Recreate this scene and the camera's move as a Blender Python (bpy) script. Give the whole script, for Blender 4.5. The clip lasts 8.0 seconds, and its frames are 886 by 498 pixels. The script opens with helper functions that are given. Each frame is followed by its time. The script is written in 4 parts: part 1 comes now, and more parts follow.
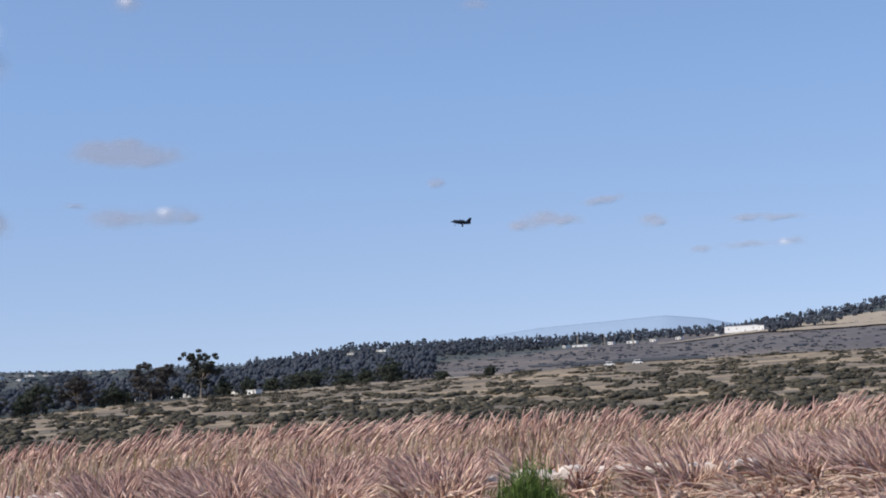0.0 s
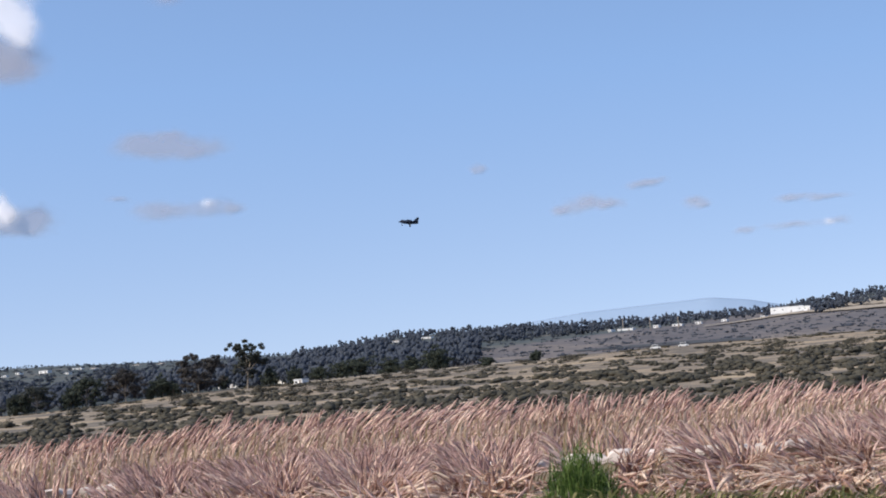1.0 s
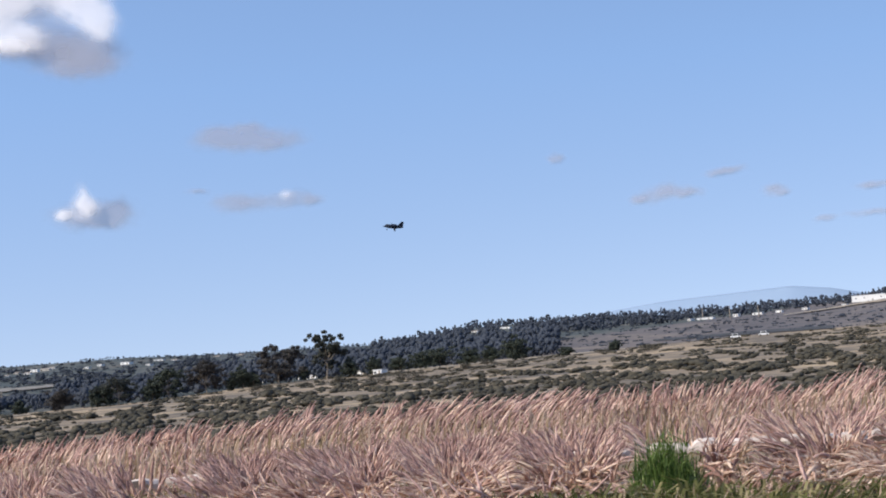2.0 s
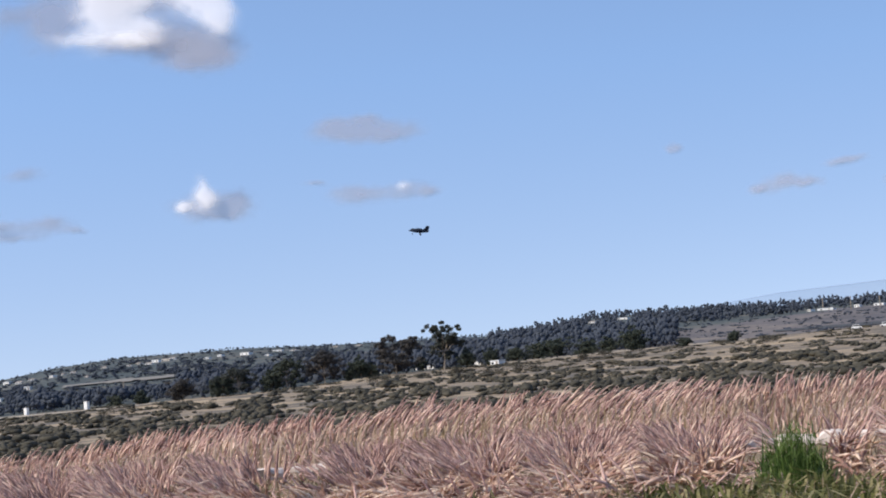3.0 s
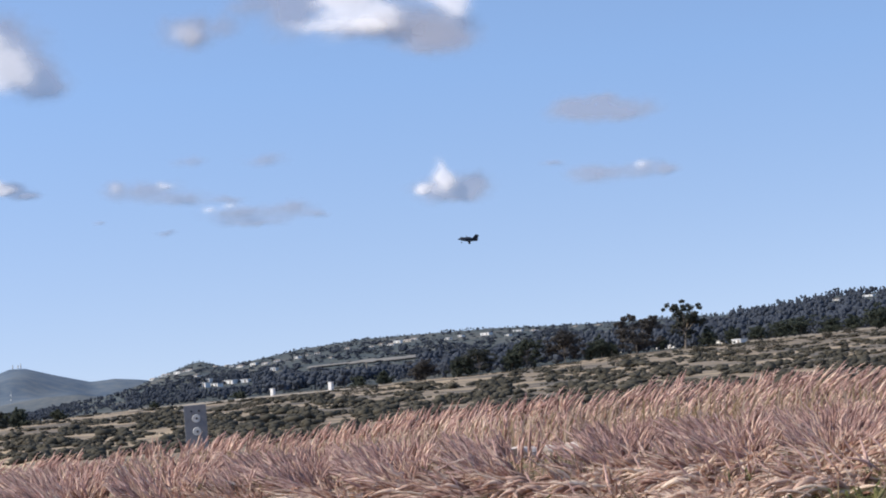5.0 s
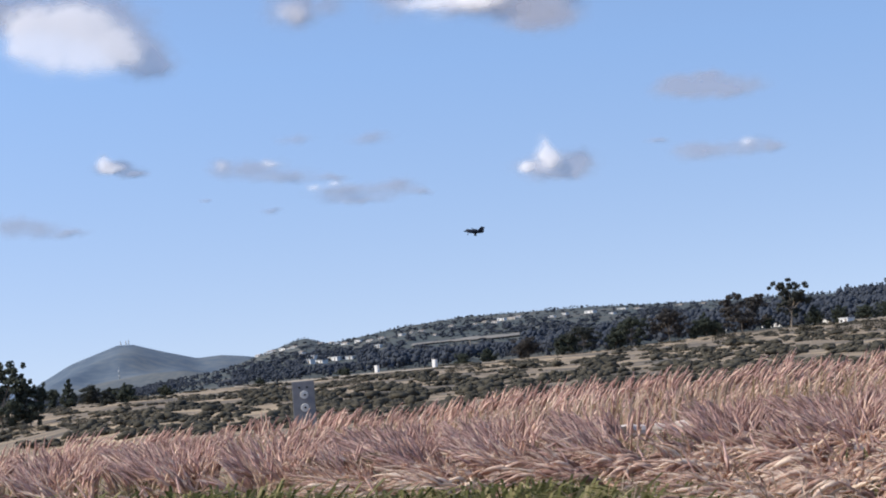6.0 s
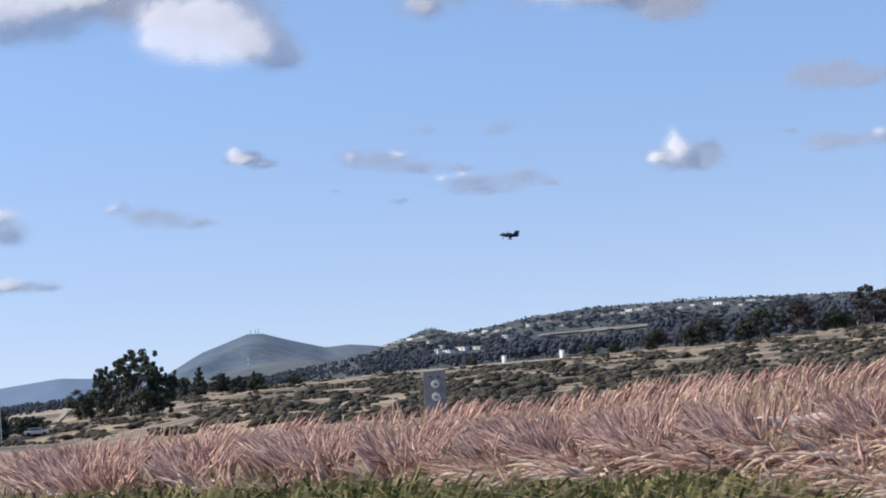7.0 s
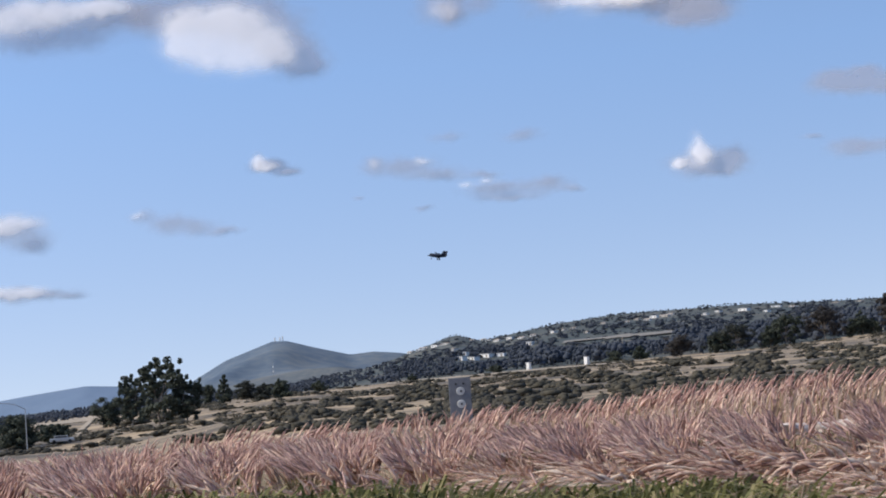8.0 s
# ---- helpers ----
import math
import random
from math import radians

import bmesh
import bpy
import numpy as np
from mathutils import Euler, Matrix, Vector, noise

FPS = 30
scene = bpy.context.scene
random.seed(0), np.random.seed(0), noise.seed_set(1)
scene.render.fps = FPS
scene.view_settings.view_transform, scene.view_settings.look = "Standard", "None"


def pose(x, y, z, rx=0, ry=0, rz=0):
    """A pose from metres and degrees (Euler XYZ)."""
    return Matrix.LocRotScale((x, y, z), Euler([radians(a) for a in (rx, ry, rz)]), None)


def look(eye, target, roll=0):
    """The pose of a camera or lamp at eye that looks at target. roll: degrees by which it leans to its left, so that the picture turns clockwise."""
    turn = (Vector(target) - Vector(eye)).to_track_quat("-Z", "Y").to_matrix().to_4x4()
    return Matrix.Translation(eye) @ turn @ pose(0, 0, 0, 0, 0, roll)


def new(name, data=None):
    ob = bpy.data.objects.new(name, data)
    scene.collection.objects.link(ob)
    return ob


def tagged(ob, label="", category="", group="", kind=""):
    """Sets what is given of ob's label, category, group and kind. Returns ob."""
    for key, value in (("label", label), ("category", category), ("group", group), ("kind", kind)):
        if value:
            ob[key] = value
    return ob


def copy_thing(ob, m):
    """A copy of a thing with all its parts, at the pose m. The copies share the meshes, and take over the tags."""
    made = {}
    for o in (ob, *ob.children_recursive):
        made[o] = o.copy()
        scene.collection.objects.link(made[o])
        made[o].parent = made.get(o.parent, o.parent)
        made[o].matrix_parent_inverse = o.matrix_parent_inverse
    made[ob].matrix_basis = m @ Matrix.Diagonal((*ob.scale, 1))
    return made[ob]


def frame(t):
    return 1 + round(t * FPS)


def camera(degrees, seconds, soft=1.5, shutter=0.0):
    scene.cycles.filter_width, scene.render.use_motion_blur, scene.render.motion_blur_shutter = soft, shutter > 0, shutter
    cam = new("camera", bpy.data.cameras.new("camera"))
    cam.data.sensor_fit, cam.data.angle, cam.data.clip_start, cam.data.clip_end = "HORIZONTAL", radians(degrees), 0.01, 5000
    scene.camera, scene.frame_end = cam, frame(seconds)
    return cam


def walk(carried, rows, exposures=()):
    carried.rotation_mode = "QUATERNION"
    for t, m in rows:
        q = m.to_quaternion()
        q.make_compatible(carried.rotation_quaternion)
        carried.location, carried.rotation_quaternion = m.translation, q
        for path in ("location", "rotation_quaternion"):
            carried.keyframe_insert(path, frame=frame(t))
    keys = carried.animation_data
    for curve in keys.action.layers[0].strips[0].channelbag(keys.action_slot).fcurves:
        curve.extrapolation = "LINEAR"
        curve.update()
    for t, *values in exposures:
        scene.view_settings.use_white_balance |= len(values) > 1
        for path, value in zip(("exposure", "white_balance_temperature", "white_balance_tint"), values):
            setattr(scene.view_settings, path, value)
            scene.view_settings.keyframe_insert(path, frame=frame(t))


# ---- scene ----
LENS = 26.0
cam = camera(LENS, 8.0, soft=1.9)
EYE_Z = 1.6
SWING = 0.55   # the camera swings at arm's length round the one who holds it


def stand(az, pitch, lean):
    """Camera pose from azimuth (right of north), pitch and lean in degrees."""
    a = radians(az)
    return pose(SWING * math.sin(a), SWING * (math.cos(a) - 1), EYE_Z, 90 + pitch, 0, -az) @ pose(0, 0, 0, 0, 0, -lean)


PATH = [
    (0.0, 0.010, 4.430, 3.378),
    (0.5, -0.526, 4.199, 4.002),
    (1.0, -1.317, 4.115, 4.338),
    (2.5, -5.255, 3.970, 4.497),
    (3.0, -7.182, 3.996, 4.423),
    (3.5, -9.389, 4.100, 4.443),
    (4.0, -11.297, 4.187, 4.526),
    (4.5, -12.861, 4.132, 4.619),
    (6.0, -17.487, 3.536, 4.361),
    (6.5, -19.388, 3.511, 4.094),
    (7.0, -21.310, 3.525, 3.971),
    (7.5, -21.787, 3.706, 3.862),
    (8.0, -22.017, 3.783, 4.070),
]
walk(cam, [(t, stand(a, p, r)) for t, a, p, r in PATH],
     exposures=[(0, -.14), (.5, -.07), (1.2, 0), (2.5, .01), (4.0, .01), (6.0, .02), (6.6, .03), (7.1, .02), (7.5, -.05), (8.0, -.09)])

# ---- light ----
SUN_AZ, SUN_EL = -118.0, 42.0
world = bpy.data.worlds.new("sky")
scene.world = world
world.use_nodes = True
wn, wl = world.node_tree.nodes, world.node_tree.links
wn.clear()
sky = wn.new("ShaderNodeTexSky")
sky.sky_type, sky.sun_disc = "NISHITA", False
sky.sun_elevation, sky.sun_rotation = radians(SUN_EL), radians(SUN_AZ)
sky.air_density, sky.dust_density, sky.ozone_density = 1.0, 0.7, 1.6
coord, stretch = wn.new("ShaderNodeTexCoord"), wn.new("ShaderNodeMapping")
stretch.vector_type = "POINT"
stretch.inputs["Scale"].default_value = (1, 1, 1.7)
stretch.inputs["Location"].default_value = (0, 0, 0.19)
unit = wn.new("ShaderNodeVectorMath")
unit.operation = "NORMALIZE"
backgr, wout = wn.new("ShaderNodeBackground"), wn.new("ShaderNodeOutputWorld")
backgr.inputs["Strength"].default_value = 0.25
wl.new(coord.outputs["Generated"], stretch.inputs["Vector"])
wl.new(stretch.outputs["Vector"], unit.inputs[0])
wl.new(unit.outputs["Vector"], sky.inputs["Vector"])
tint = wn.new("ShaderNodeMix")
tint.data_type, tint.blend_type = "RGBA", "MULTIPLY"
tint.inputs[0].default_value = 1.0
# a faint lavender haze towards the horizon
height, fade = wn.new("ShaderNodeSeparateXYZ"), wn.new("ShaderNodeValToRGB")
fade.color_ramp.elements[0].position, fade.color_ramp.elements[1].position = 0.0, 0.16
fade.color_ramp.elements[0].color = (0.98, 0.805, 0.735, 1)
fade.color_ramp.elements[1].color = (0.925, 0.94, 0.97, 1)
wl.new(coord.outputs["Generated"], height.inputs["Vector"])
wl.new(height.outputs["Z"], fade.inputs["Fac"])
wl.new(fade.outputs["Color"], tint.inputs[7])
wl.new(sky.outputs["Color"], tint.inputs[6])
wl.new(tint.outputs[2], backgr.inputs["Color"])
wl.new(backgr.outputs["Background"], wout.inputs["Surface"])

sun = new("sun", bpy.data.lights.new("sun", "SUN"))
sun.data.energy, sun.data.angle, sun.data.color = 4.7, radians(0.5), (1.0, 0.91, 0.77)
sa, se = radians(SUN_AZ), radians(SUN_EL)
sun.matrix_world = look((math.sin(sa) * math.cos(se) * 100, math.cos(sa) * math.cos(se) * 100, math.sin(se) * 100), (0, 0, 0))


# ---- materials ----
def material(name, colours, scale=1.0, fine=8.0, rough=0.85, metal=0.0, bump=0.0, bump_scale=0.0, island=0.0, per_object=0.0,
             translucent=0.0, spread=(0.3, 0.7)):
    """Noise at two scales through a ramp of base colours, with relief; island and per_object vary the value piece by
    piece.
    """
    m = bpy.data.materials.new(name)
    m.use_nodes = True
    n, l = m.node_tree.nodes, m.node_tree.links
    bsdf = n["Principled BSDF"]
    bsdf.inputs["Roughness"].default_value, bsdf.inputs["Metallic"].default_value = rough, metal
    bsdf.inputs["Specular IOR Level"].default_value = 0.25
    tc = n.new("ShaderNodeTexCoord")
    big, small = n.new("ShaderNodeTexNoise"), n.new("ShaderNodeTexNoise")
    for tex, s in ((big, scale), (small, scale * fine)):
        tex.inputs["Scale"].default_value, tex.inputs["Detail"].default_value = s, 5
        l.new(tc.outputs["Object"], tex.inputs["Vector"])
    add = n.new("ShaderNodeMath")
    add.operation = "MULTIPLY_ADD"
    add.inputs[1].default_value = 0.45
    l.new(small.outputs["Fac"], add.inputs[0])
    half = n.new("ShaderNodeMath")
    half.operation = "MULTIPLY"
    half.inputs[1].default_value = 0.55
    l.new(big.outputs["Fac"], half.inputs[0])
    l.new(half.outputs[0], add.inputs[2])
    value = add.outputs[0]
    for amount, node, socket in ((island, "ShaderNodeNewGeometry", "Random Per Island"), (per_object, "ShaderNodeObjectInfo", "Random")):
        if amount:
            src, shift = n.new(node), n.new("ShaderNodeMath")
            shift.operation = "MULTIPLY_ADD"
            shift.inputs[1].default_value = amount
            off = n.new("ShaderNodeMath")
            off.operation = "ADD"
            off.inputs[1].default_value = -amount / 2
            l.new(src.outputs[socket], shift.inputs[0])
            l.new(value, off.inputs[0])
            l.new(off.outputs[0], shift.inputs[2])
            value = shift.outputs[0]
    ramp = n.new("ShaderNodeValToRGB")
    lo, hi = spread
    while len(ramp.color_ramp.elements) < len(colours):
        ramp.color_ramp.elements.new(0.5)
    for i, c in enumerate(colours):
        e = ramp.color_ramp.elements[i]
        e.position = lo + (hi - lo) * i / max(1, len(colours) - 1)
        e.color = (*c, 1)
    l.new(value, ramp.inputs["Fac"])
    l.new(ramp.outputs["Color"], bsdf.inputs["Base Color"])
    if bump:
        b, tex = n.new("ShaderNodeBump"), n.new("ShaderNodeTexNoise")
        tex.inputs["Scale"].default_value, tex.inputs["Detail"].default_value = bump_scale or scale * fine, 6
        b.inputs["Strength"].default_value = bump
        l.new(tc.outputs["Object"], tex.inputs["Vector"])
        l.new(tex.outputs["Fac"], b.inputs["Height"])
        l.new(b.outputs["Normal"], bsdf.inputs["Normal"])
    if translucent:
        tr, mix = n.new("ShaderNodeBsdfTranslucent"), n.new("ShaderNodeMixShader")
        mix.inputs["Fac"].default_value = translucent
        l.new(ramp.outputs["Color"], tr.inputs["Color"])
        l.new(bsdf.outputs["BSDF"], mix.inputs[1])
        l.new(tr.outputs["BSDF"], mix.inputs[2])
        l.new(mix.outputs["Shader"], n["Material Output"].inputs["Surface"])
    return m


M_GROUND = material("dry grassland", [(.075, .066, .052), (.13, .108, .08), (.24, .185, .125), (.40, .305, .195)], 0.022, 9, bump=0.4, bump_scale=0.5, spread=(.36, .6))
# brush colours whose dark tones lean blue-green in place of haze
M_HILL = material("haze-tinted chaparral slope", [(.042, .054, .056), (.058, .070, .068), (.078, .083, .074), (.118, .110, .092)], 0.014, 8, bump=0.6, bump_scale=0.08, spread=(.38, .62))
# aerial haze over the far ranges is mixed into these blue colours
M_MOUNT = material("haze-blue chaparral mountain", [(.062, .09, .13), (.088, .118, .155), (.135, .155, .17)], 0.006, 9, bump=0.7, bump_scale=0.03, spread=(.36, .64))
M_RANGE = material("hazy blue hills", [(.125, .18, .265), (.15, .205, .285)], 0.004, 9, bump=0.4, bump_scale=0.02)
M_FAR = material("distant haze-blue range", [(.25, .335, .455), (.27, .355, .47)], 0.003, 8)
# foothill grass and brush, shifted to blue to imitate haze
M_SLOPE = material("haze-blued grass and brush slope", [(.075, .092, .11), (.10, .115, .125), (.135, .142, .14)], 0.012, 9, bump=0.5, bump_scale=0.08, spread=(.36, .62))
M_FIELD = material("grey-brown fallow field", [(.082, .076, .078), (.112, .100, .098), (.15, .128, .115), (.25, .205, .16)], 0.016, 10, bump=0.4, bump_scale=0.15, spread=(.36, .68))
M_BANK = material("sandy bank soil", [(.10, .075, .045), (.22, .165, .10), (.36, .28, .18)], 0.9, 14, bump=0.6, bump_scale=12)
M_WOOD = material("dark eucalyptus leaves", [(.03, .039, .031), (.048, .058, .042), (.075, .082, .056)], 0.15, 9, rough=.7, island=.3, translucent=.15)
# leaf colours are paled and blued to carry the haze of distance
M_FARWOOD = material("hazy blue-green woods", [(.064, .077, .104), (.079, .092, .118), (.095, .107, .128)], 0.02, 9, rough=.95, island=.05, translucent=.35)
M_LEAF = material("grey-green eucalyptus leaves", [(.022, .027, .024), (.036, .041, .034), (.058, .058, .044)], 0.3, 9, rough=.65, island=.35, translucent=.2)
M_SCRUB = material("olive scrub leaves", [(.040, .038, .031), (.068, .062, .046), (.115, .099, .071)], 0.05, 12, island=.2, translucent=.15)
M_BARK = material("pale peeling bark", [(.12, .095, .07), (.28, .23, .18), (.42, .37, .30)], 0.6, 6, bump=.5)
M_PLUME = material("rose grass plumes", [(.36, .232, .205), (.55, .352, .315), (.73, .498, .43), (.88, .69, .56)], 1.2, 40, rough=.8, island=.5, translucent=.3)
# straw-warm copy of the rose plumes, offsetting blue shade low in front
M_WARM = material("warm straw-pink plumes", [(.36, .205, .16), (.60, .395, .305), (.76, .56, .44), (.89, .73, .58)], 1.2, 40, rough=.8, island=.5, translucent=.35)
M_STRAW = material("straw grass blades", [(.24, .18, .09), (.36, .25, .16), (.48, .34, .25), (.56, .42, .31)], 2.0, 10, rough=.7, island=.5, per_object=.15, translucent=.3)
M_BLADE = material("green grass blades", [(.05, .056, .016), (.098, .102, .03), (.175, .168, .055), (.30, .255, .12)], 2.0, 10, rough=.6, island=.45, translucent=.3)
M_GREEN = material("fresh green needles", [(.045, .08, .018), (.095, .155, .032), (.19, .25, .075)], 4.0, 8, rough=.5, island=.5, translucent=.3)
M_STONE = material("pale sandstone", [(.40, .33, .29), (.56, .48, .43), (.70, .62, .56)], 6.0, 8, bump=.5, per_object=.3)
M_WHITE = material("white painted wall", [(.66, .65, .62), (.80, .79, .77)], 0.2, 10, rough=.6)
M_CREAM = material("cream stucco wall", [(.48, .44, .38), (.62, .58, .51)], 0.2, 10, rough=.8, per_object=.4)
M_ROOF = material("grey-brown roof tiles", [(.20, .17, .15), (.36, .32, .29)], 0.5, 10, per_object=.5)
M_PALEROOF = material("pale metal roof", [(.55, .56, .57), (.72, .72, .72)], 0.2, 10, rough=.45)
M_GLASS = material("dark window glass", [(.02, .025, .03), (.04, .05, .06)], 1, 5, rough=.12)
M_POST = material("weathered grey marker plastic", [(.13, .135, .15), (.19, .195, .21)], 14, 6, rough=.6, bump=.1)
M_REFL = material("pale round reflector", [(.38, .38, .38), (.52, .52, .51)], 40, 4, rough=.35)
M_DARK = material("dark rubber", [(.015, .015, .016), (.03, .03, .03)], 5, 6, rough=.7)
M_STEEL = material("galvanised steel", [(.30, .31, .32), (.42, .43, .44)], 2, 8, rough=.45, metal=.6)
M_JET = material("dark grey jet coating", [(.006, .012, .028), (.012, .02, .04)], 0.5, 8, rough=.7)
M_CANOPY = material("smoked canopy", [(.02, .02, .022), (.04, .035, .03)], 1, 5, rough=.1)
M_PAINT = material("silver car paint", [(.42, .43, .44), (.50, .51, .52)], 1, 6, rough=.3, metal=.3)
M_ASPHALT = material("worn asphalt", [(.04, .04, .042), (.075, .073, .07)], 0.3, 20, bump=.2)
M_TERRACE = material("faded grassy terrace", [(.15, .145, .14), (.20, .185, .165), (.25, .225, .19)], 0.05, 9, bump=.4)
M_DIRT = material("bare tan dirt", [(.21, .175, .135), (.32, .265, .20), (.40, .345, .27)], 0.08, 12, bump=.4)


# ---- small helpers ----
def part(name, bm, mat, parent=None, label=""):
    me = bpy.data.meshes.new(name)
    bm.to_mesh(me)
    bm.free()
    me.materials.append(mat)
    ob = new(name, me)
    ob.parent = parent
    return tagged(ob, label)


def sheet(name, verts, faces, mat, parent=None, smooth=False, label=""):
    me = bpy.data.meshes.new(name)
    me.from_pydata(verts, [], faces)
    me.materials.append(mat)
    if smooth:
        me.polygons.foreach_set("use_smooth", [True] * len(me.polygons))
    me.update()
    ob = new(name, me)
    ob.parent = parent
    return tagged(ob, label)


def empty(name, m, label, category, group=""):
    ob = new(name)
    ob.matrix_world = m
    return tagged(ob, label, category, group)


def curve_of(points):
    xs, ys = [p[0] for p in points], [p[1] for p in points]
    return lambda v: float(np.interp(v, xs, ys))


def place(az, el, d):
    """A point seen from the eye at azimuth, elevation (degrees) and distance along the ground."""
    a = radians(az)
    return Vector((d * math.sin(a), d * math.cos(a), EYE_Z + d * math.tan(radians(el))))


def near(az, el, d):
    """The same for what stands near by, seen as the swinging camera faces it."""
    a = radians(min(0.0, max(-22.0, az)))
    return place(az, el, d) + Vector((SWING * math.sin(a), SWING * (math.cos(a) - 1), 0))


def smooth01(v):
    v = min(1.0, max(0.0, v))
    return v * v * (3 - 2 * v)


def box(bm, size, at=(0, 0, 0), bevel=0.0, turn=None):
    made = bmesh.ops.create_cube(bm, size=1.0)["verts"]
    bmesh.ops.scale(bm, vec=size, verts=made)
    if bevel:
        edges = list({e for v in made for e in v.link_edges})
        made = list({v for f in bmesh.ops.bevel(bm, geom=edges, offset=bevel, segments=2, affect="EDGES", profile=0.5)["faces"] for v in f.verts} | {v for v in made if v.is_valid})
    if turn:
        bmesh.ops.transform(bm, matrix=turn, verts=made)
    bmesh.ops.translate(bm, vec=at, verts=made)
    return made


def rod(bm, a, b, r0, r1, sides=8):
    a, b = Vector(a), Vector(b)
    way = b - a
    made = bmesh.ops.create_cone(bm, cap_ends=True, segments=sides, radius1=r0, radius2=r1, depth=way.length)["verts"]
    bmesh.ops.transform(bm, matrix=Matrix.Translation((a + b) / 2) @ way.to_track_quat("Z", "Y").to_matrix().to_4x4(), verts=made)
    return made


def strip(verts, faces, pts, widths, side):
    """A tapering blade along pts."""
    base = len(verts)
    for p, w in zip(pts, widths):
        verts.append(tuple(p - side * w))
        verts.append(tuple(p + side * w))
    for i in range(len(pts) - 1):
        b = base + 2 * i
        faces.append((b, b + 1, b + 3, b + 2))


# ---- the lie of the land ----
FOOT = curve_of([(-180, .2), (-60, -.6), (-35, -.62), (-27, -.18), (-20, .0), (-13, .13), (-9, .36), (-2, .52), (5, .69), (9, .71), (12, .68), (20, .8), (60, .8), (180, .2)])
CREST = curve_of([(-180, 1.0), (-60, 0), (-36, -.3), (-27, .0), (-24.2, .45), (-23, .84), (-21.84, 1.2), (-21.1, .97), (-18.8, 1.31), (-16.9, 1.47), (-13.2, 1.48),
                  (-11, 1.40), (-9.2, 1.36), (-6, 1.30), (-5, 1.36), (-3, 1.59), (-1.3, 1.60), (3, 1.5), (8, 1.5), (11.6, 1.86), (13, 2.1), (20, 3.0), (60, 2.2), (180, 1.0)])
DROP = curve_of([(-180, 0), (-60, 0), (-40, 5), (-33, 5), (-27, 0), (180, 0)])
BANK = curve_of([(0, 0), (4.5, .05), (7, .3), (10, .82), (12, 1.02), (14, 1.0), (18, .9), (30, .25), (60, -.6), (120, -1.1)])
D_FOOT, D_CREST = 900.0, 2300.0


def land(az, d):
    """Height of the ground: a bank near by, a rising scrub plain, then the long ridge."""
    seen = smooth01((95 - abs(az + 11)) / 40)
    zf = EYE_Z + D_FOOT * math.tan(radians(FOOT(az)))
    zc = EYE_Z + D_CREST * math.tan(radians(CREST(az)))
    a = radians(az)
    x, y = d * math.sin(a), d * math.cos(a)
    if d <= 120:
        z = BANK(d) * (seen if d < 40 else 1)
        if d > 45:
            z -= DROP(az) * (d - 45) / 75
        if d > 18:
            z += (d - 18) / 102 * .5 * noise.noise((x * .05, y * .05, 3))
        return z
    if d <= D_FOOT:
        s = (d - 120) / (D_FOOT - 120)
        fade = min(1, s * 6) * min(1, (1 - s) * 6 + .3)
        low = -1.1 - DROP(az)
        return low + .5 * noise.noise((x * .05, y * .05, 3)) * (1 - min(1, s * 6)) + (zf - low) * s ** 1.25 + fade * 1.1 * noise.noise((x * .012, y * .012, 7))
    if d <= D_CREST:
        s = (d - D_FOOT) / (D_CREST - D_FOOT)
        relief = noise.fractal((x * .0022, y * .0022, 1), 1.0, 2.0, 5)
        return zf + (zc - zf) * s + relief * 13 * min(1, s * 4) * (1 - s) * min(1, max(.1, (zc - zf) / 30))
    s = (d - D_CREST) / 2600
    return zc + (-20 - zc) * smooth01(s * 3) - 6 * s


def at_ground(az, d, sink=0.0):
    a = radians(az)
    return Vector((d * math.sin(a), d * math.cos(a), land(az, d) - sink))


def ground_at_el(az, el, lo=70.0, hi=2290.0):
    """Distance at which the ground shows at that elevation."""
    d = lo
    while d < hi and land(az, d) < EYE_Z + d * math.tan(radians(el)):
        d *= 1.01
    return min(d, hi)


def polar_sheet(name, azs, ds, height, mat, wrap=False):
    verts, faces = [], []
    for az in azs:
        a = radians(az)
        for d in ds:
            verts.append((d * math.sin(a), d * math.cos(a), height(az, d)))
    n = len(ds)
    count = len(azs)
    for i in range(count if wrap else count - 1):
        j = (i + 1) % count
        for k in range(n - 1):
            faces.append((i * n + k, i * n + k + 1, j * n + k + 1, j * n + k))
    return sheet(name, verts, faces, mat, smooth=True)


azs = [a for a in np.arange(-44, 24, .22)] + [a for a in np.arange(24, 316, 4.0)]
azs = [(a + 180) % 360 - 180 for a in azs]
ds = [0.0] + list(np.geomspace(1.2, 18, 34)) + list(np.geomspace(19, 120, 26)) + list(np.geomspace(124, 900, 60)) + list(np.geomspace(915, 2300, 44)) + list(np.geomspace(2340, 4900, 14))
ground = tagged(polar_sheet("ground", azs, ds, land, M_GROUND, wrap=True), "dry golden grassland rising to scrub-covered hills", "ground", kind="structure")
ground.data.materials.append(M_HILL)
ground.data.materials.append(M_BANK)
n_d = len(ds) - 1
ground.data.materials.append(M_FIELD)


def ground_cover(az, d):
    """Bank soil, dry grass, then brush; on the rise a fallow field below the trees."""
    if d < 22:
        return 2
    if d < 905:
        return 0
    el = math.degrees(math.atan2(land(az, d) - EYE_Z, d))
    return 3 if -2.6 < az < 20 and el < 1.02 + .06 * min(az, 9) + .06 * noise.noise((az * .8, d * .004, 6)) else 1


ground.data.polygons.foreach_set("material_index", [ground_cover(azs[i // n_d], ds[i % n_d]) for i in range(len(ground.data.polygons))])

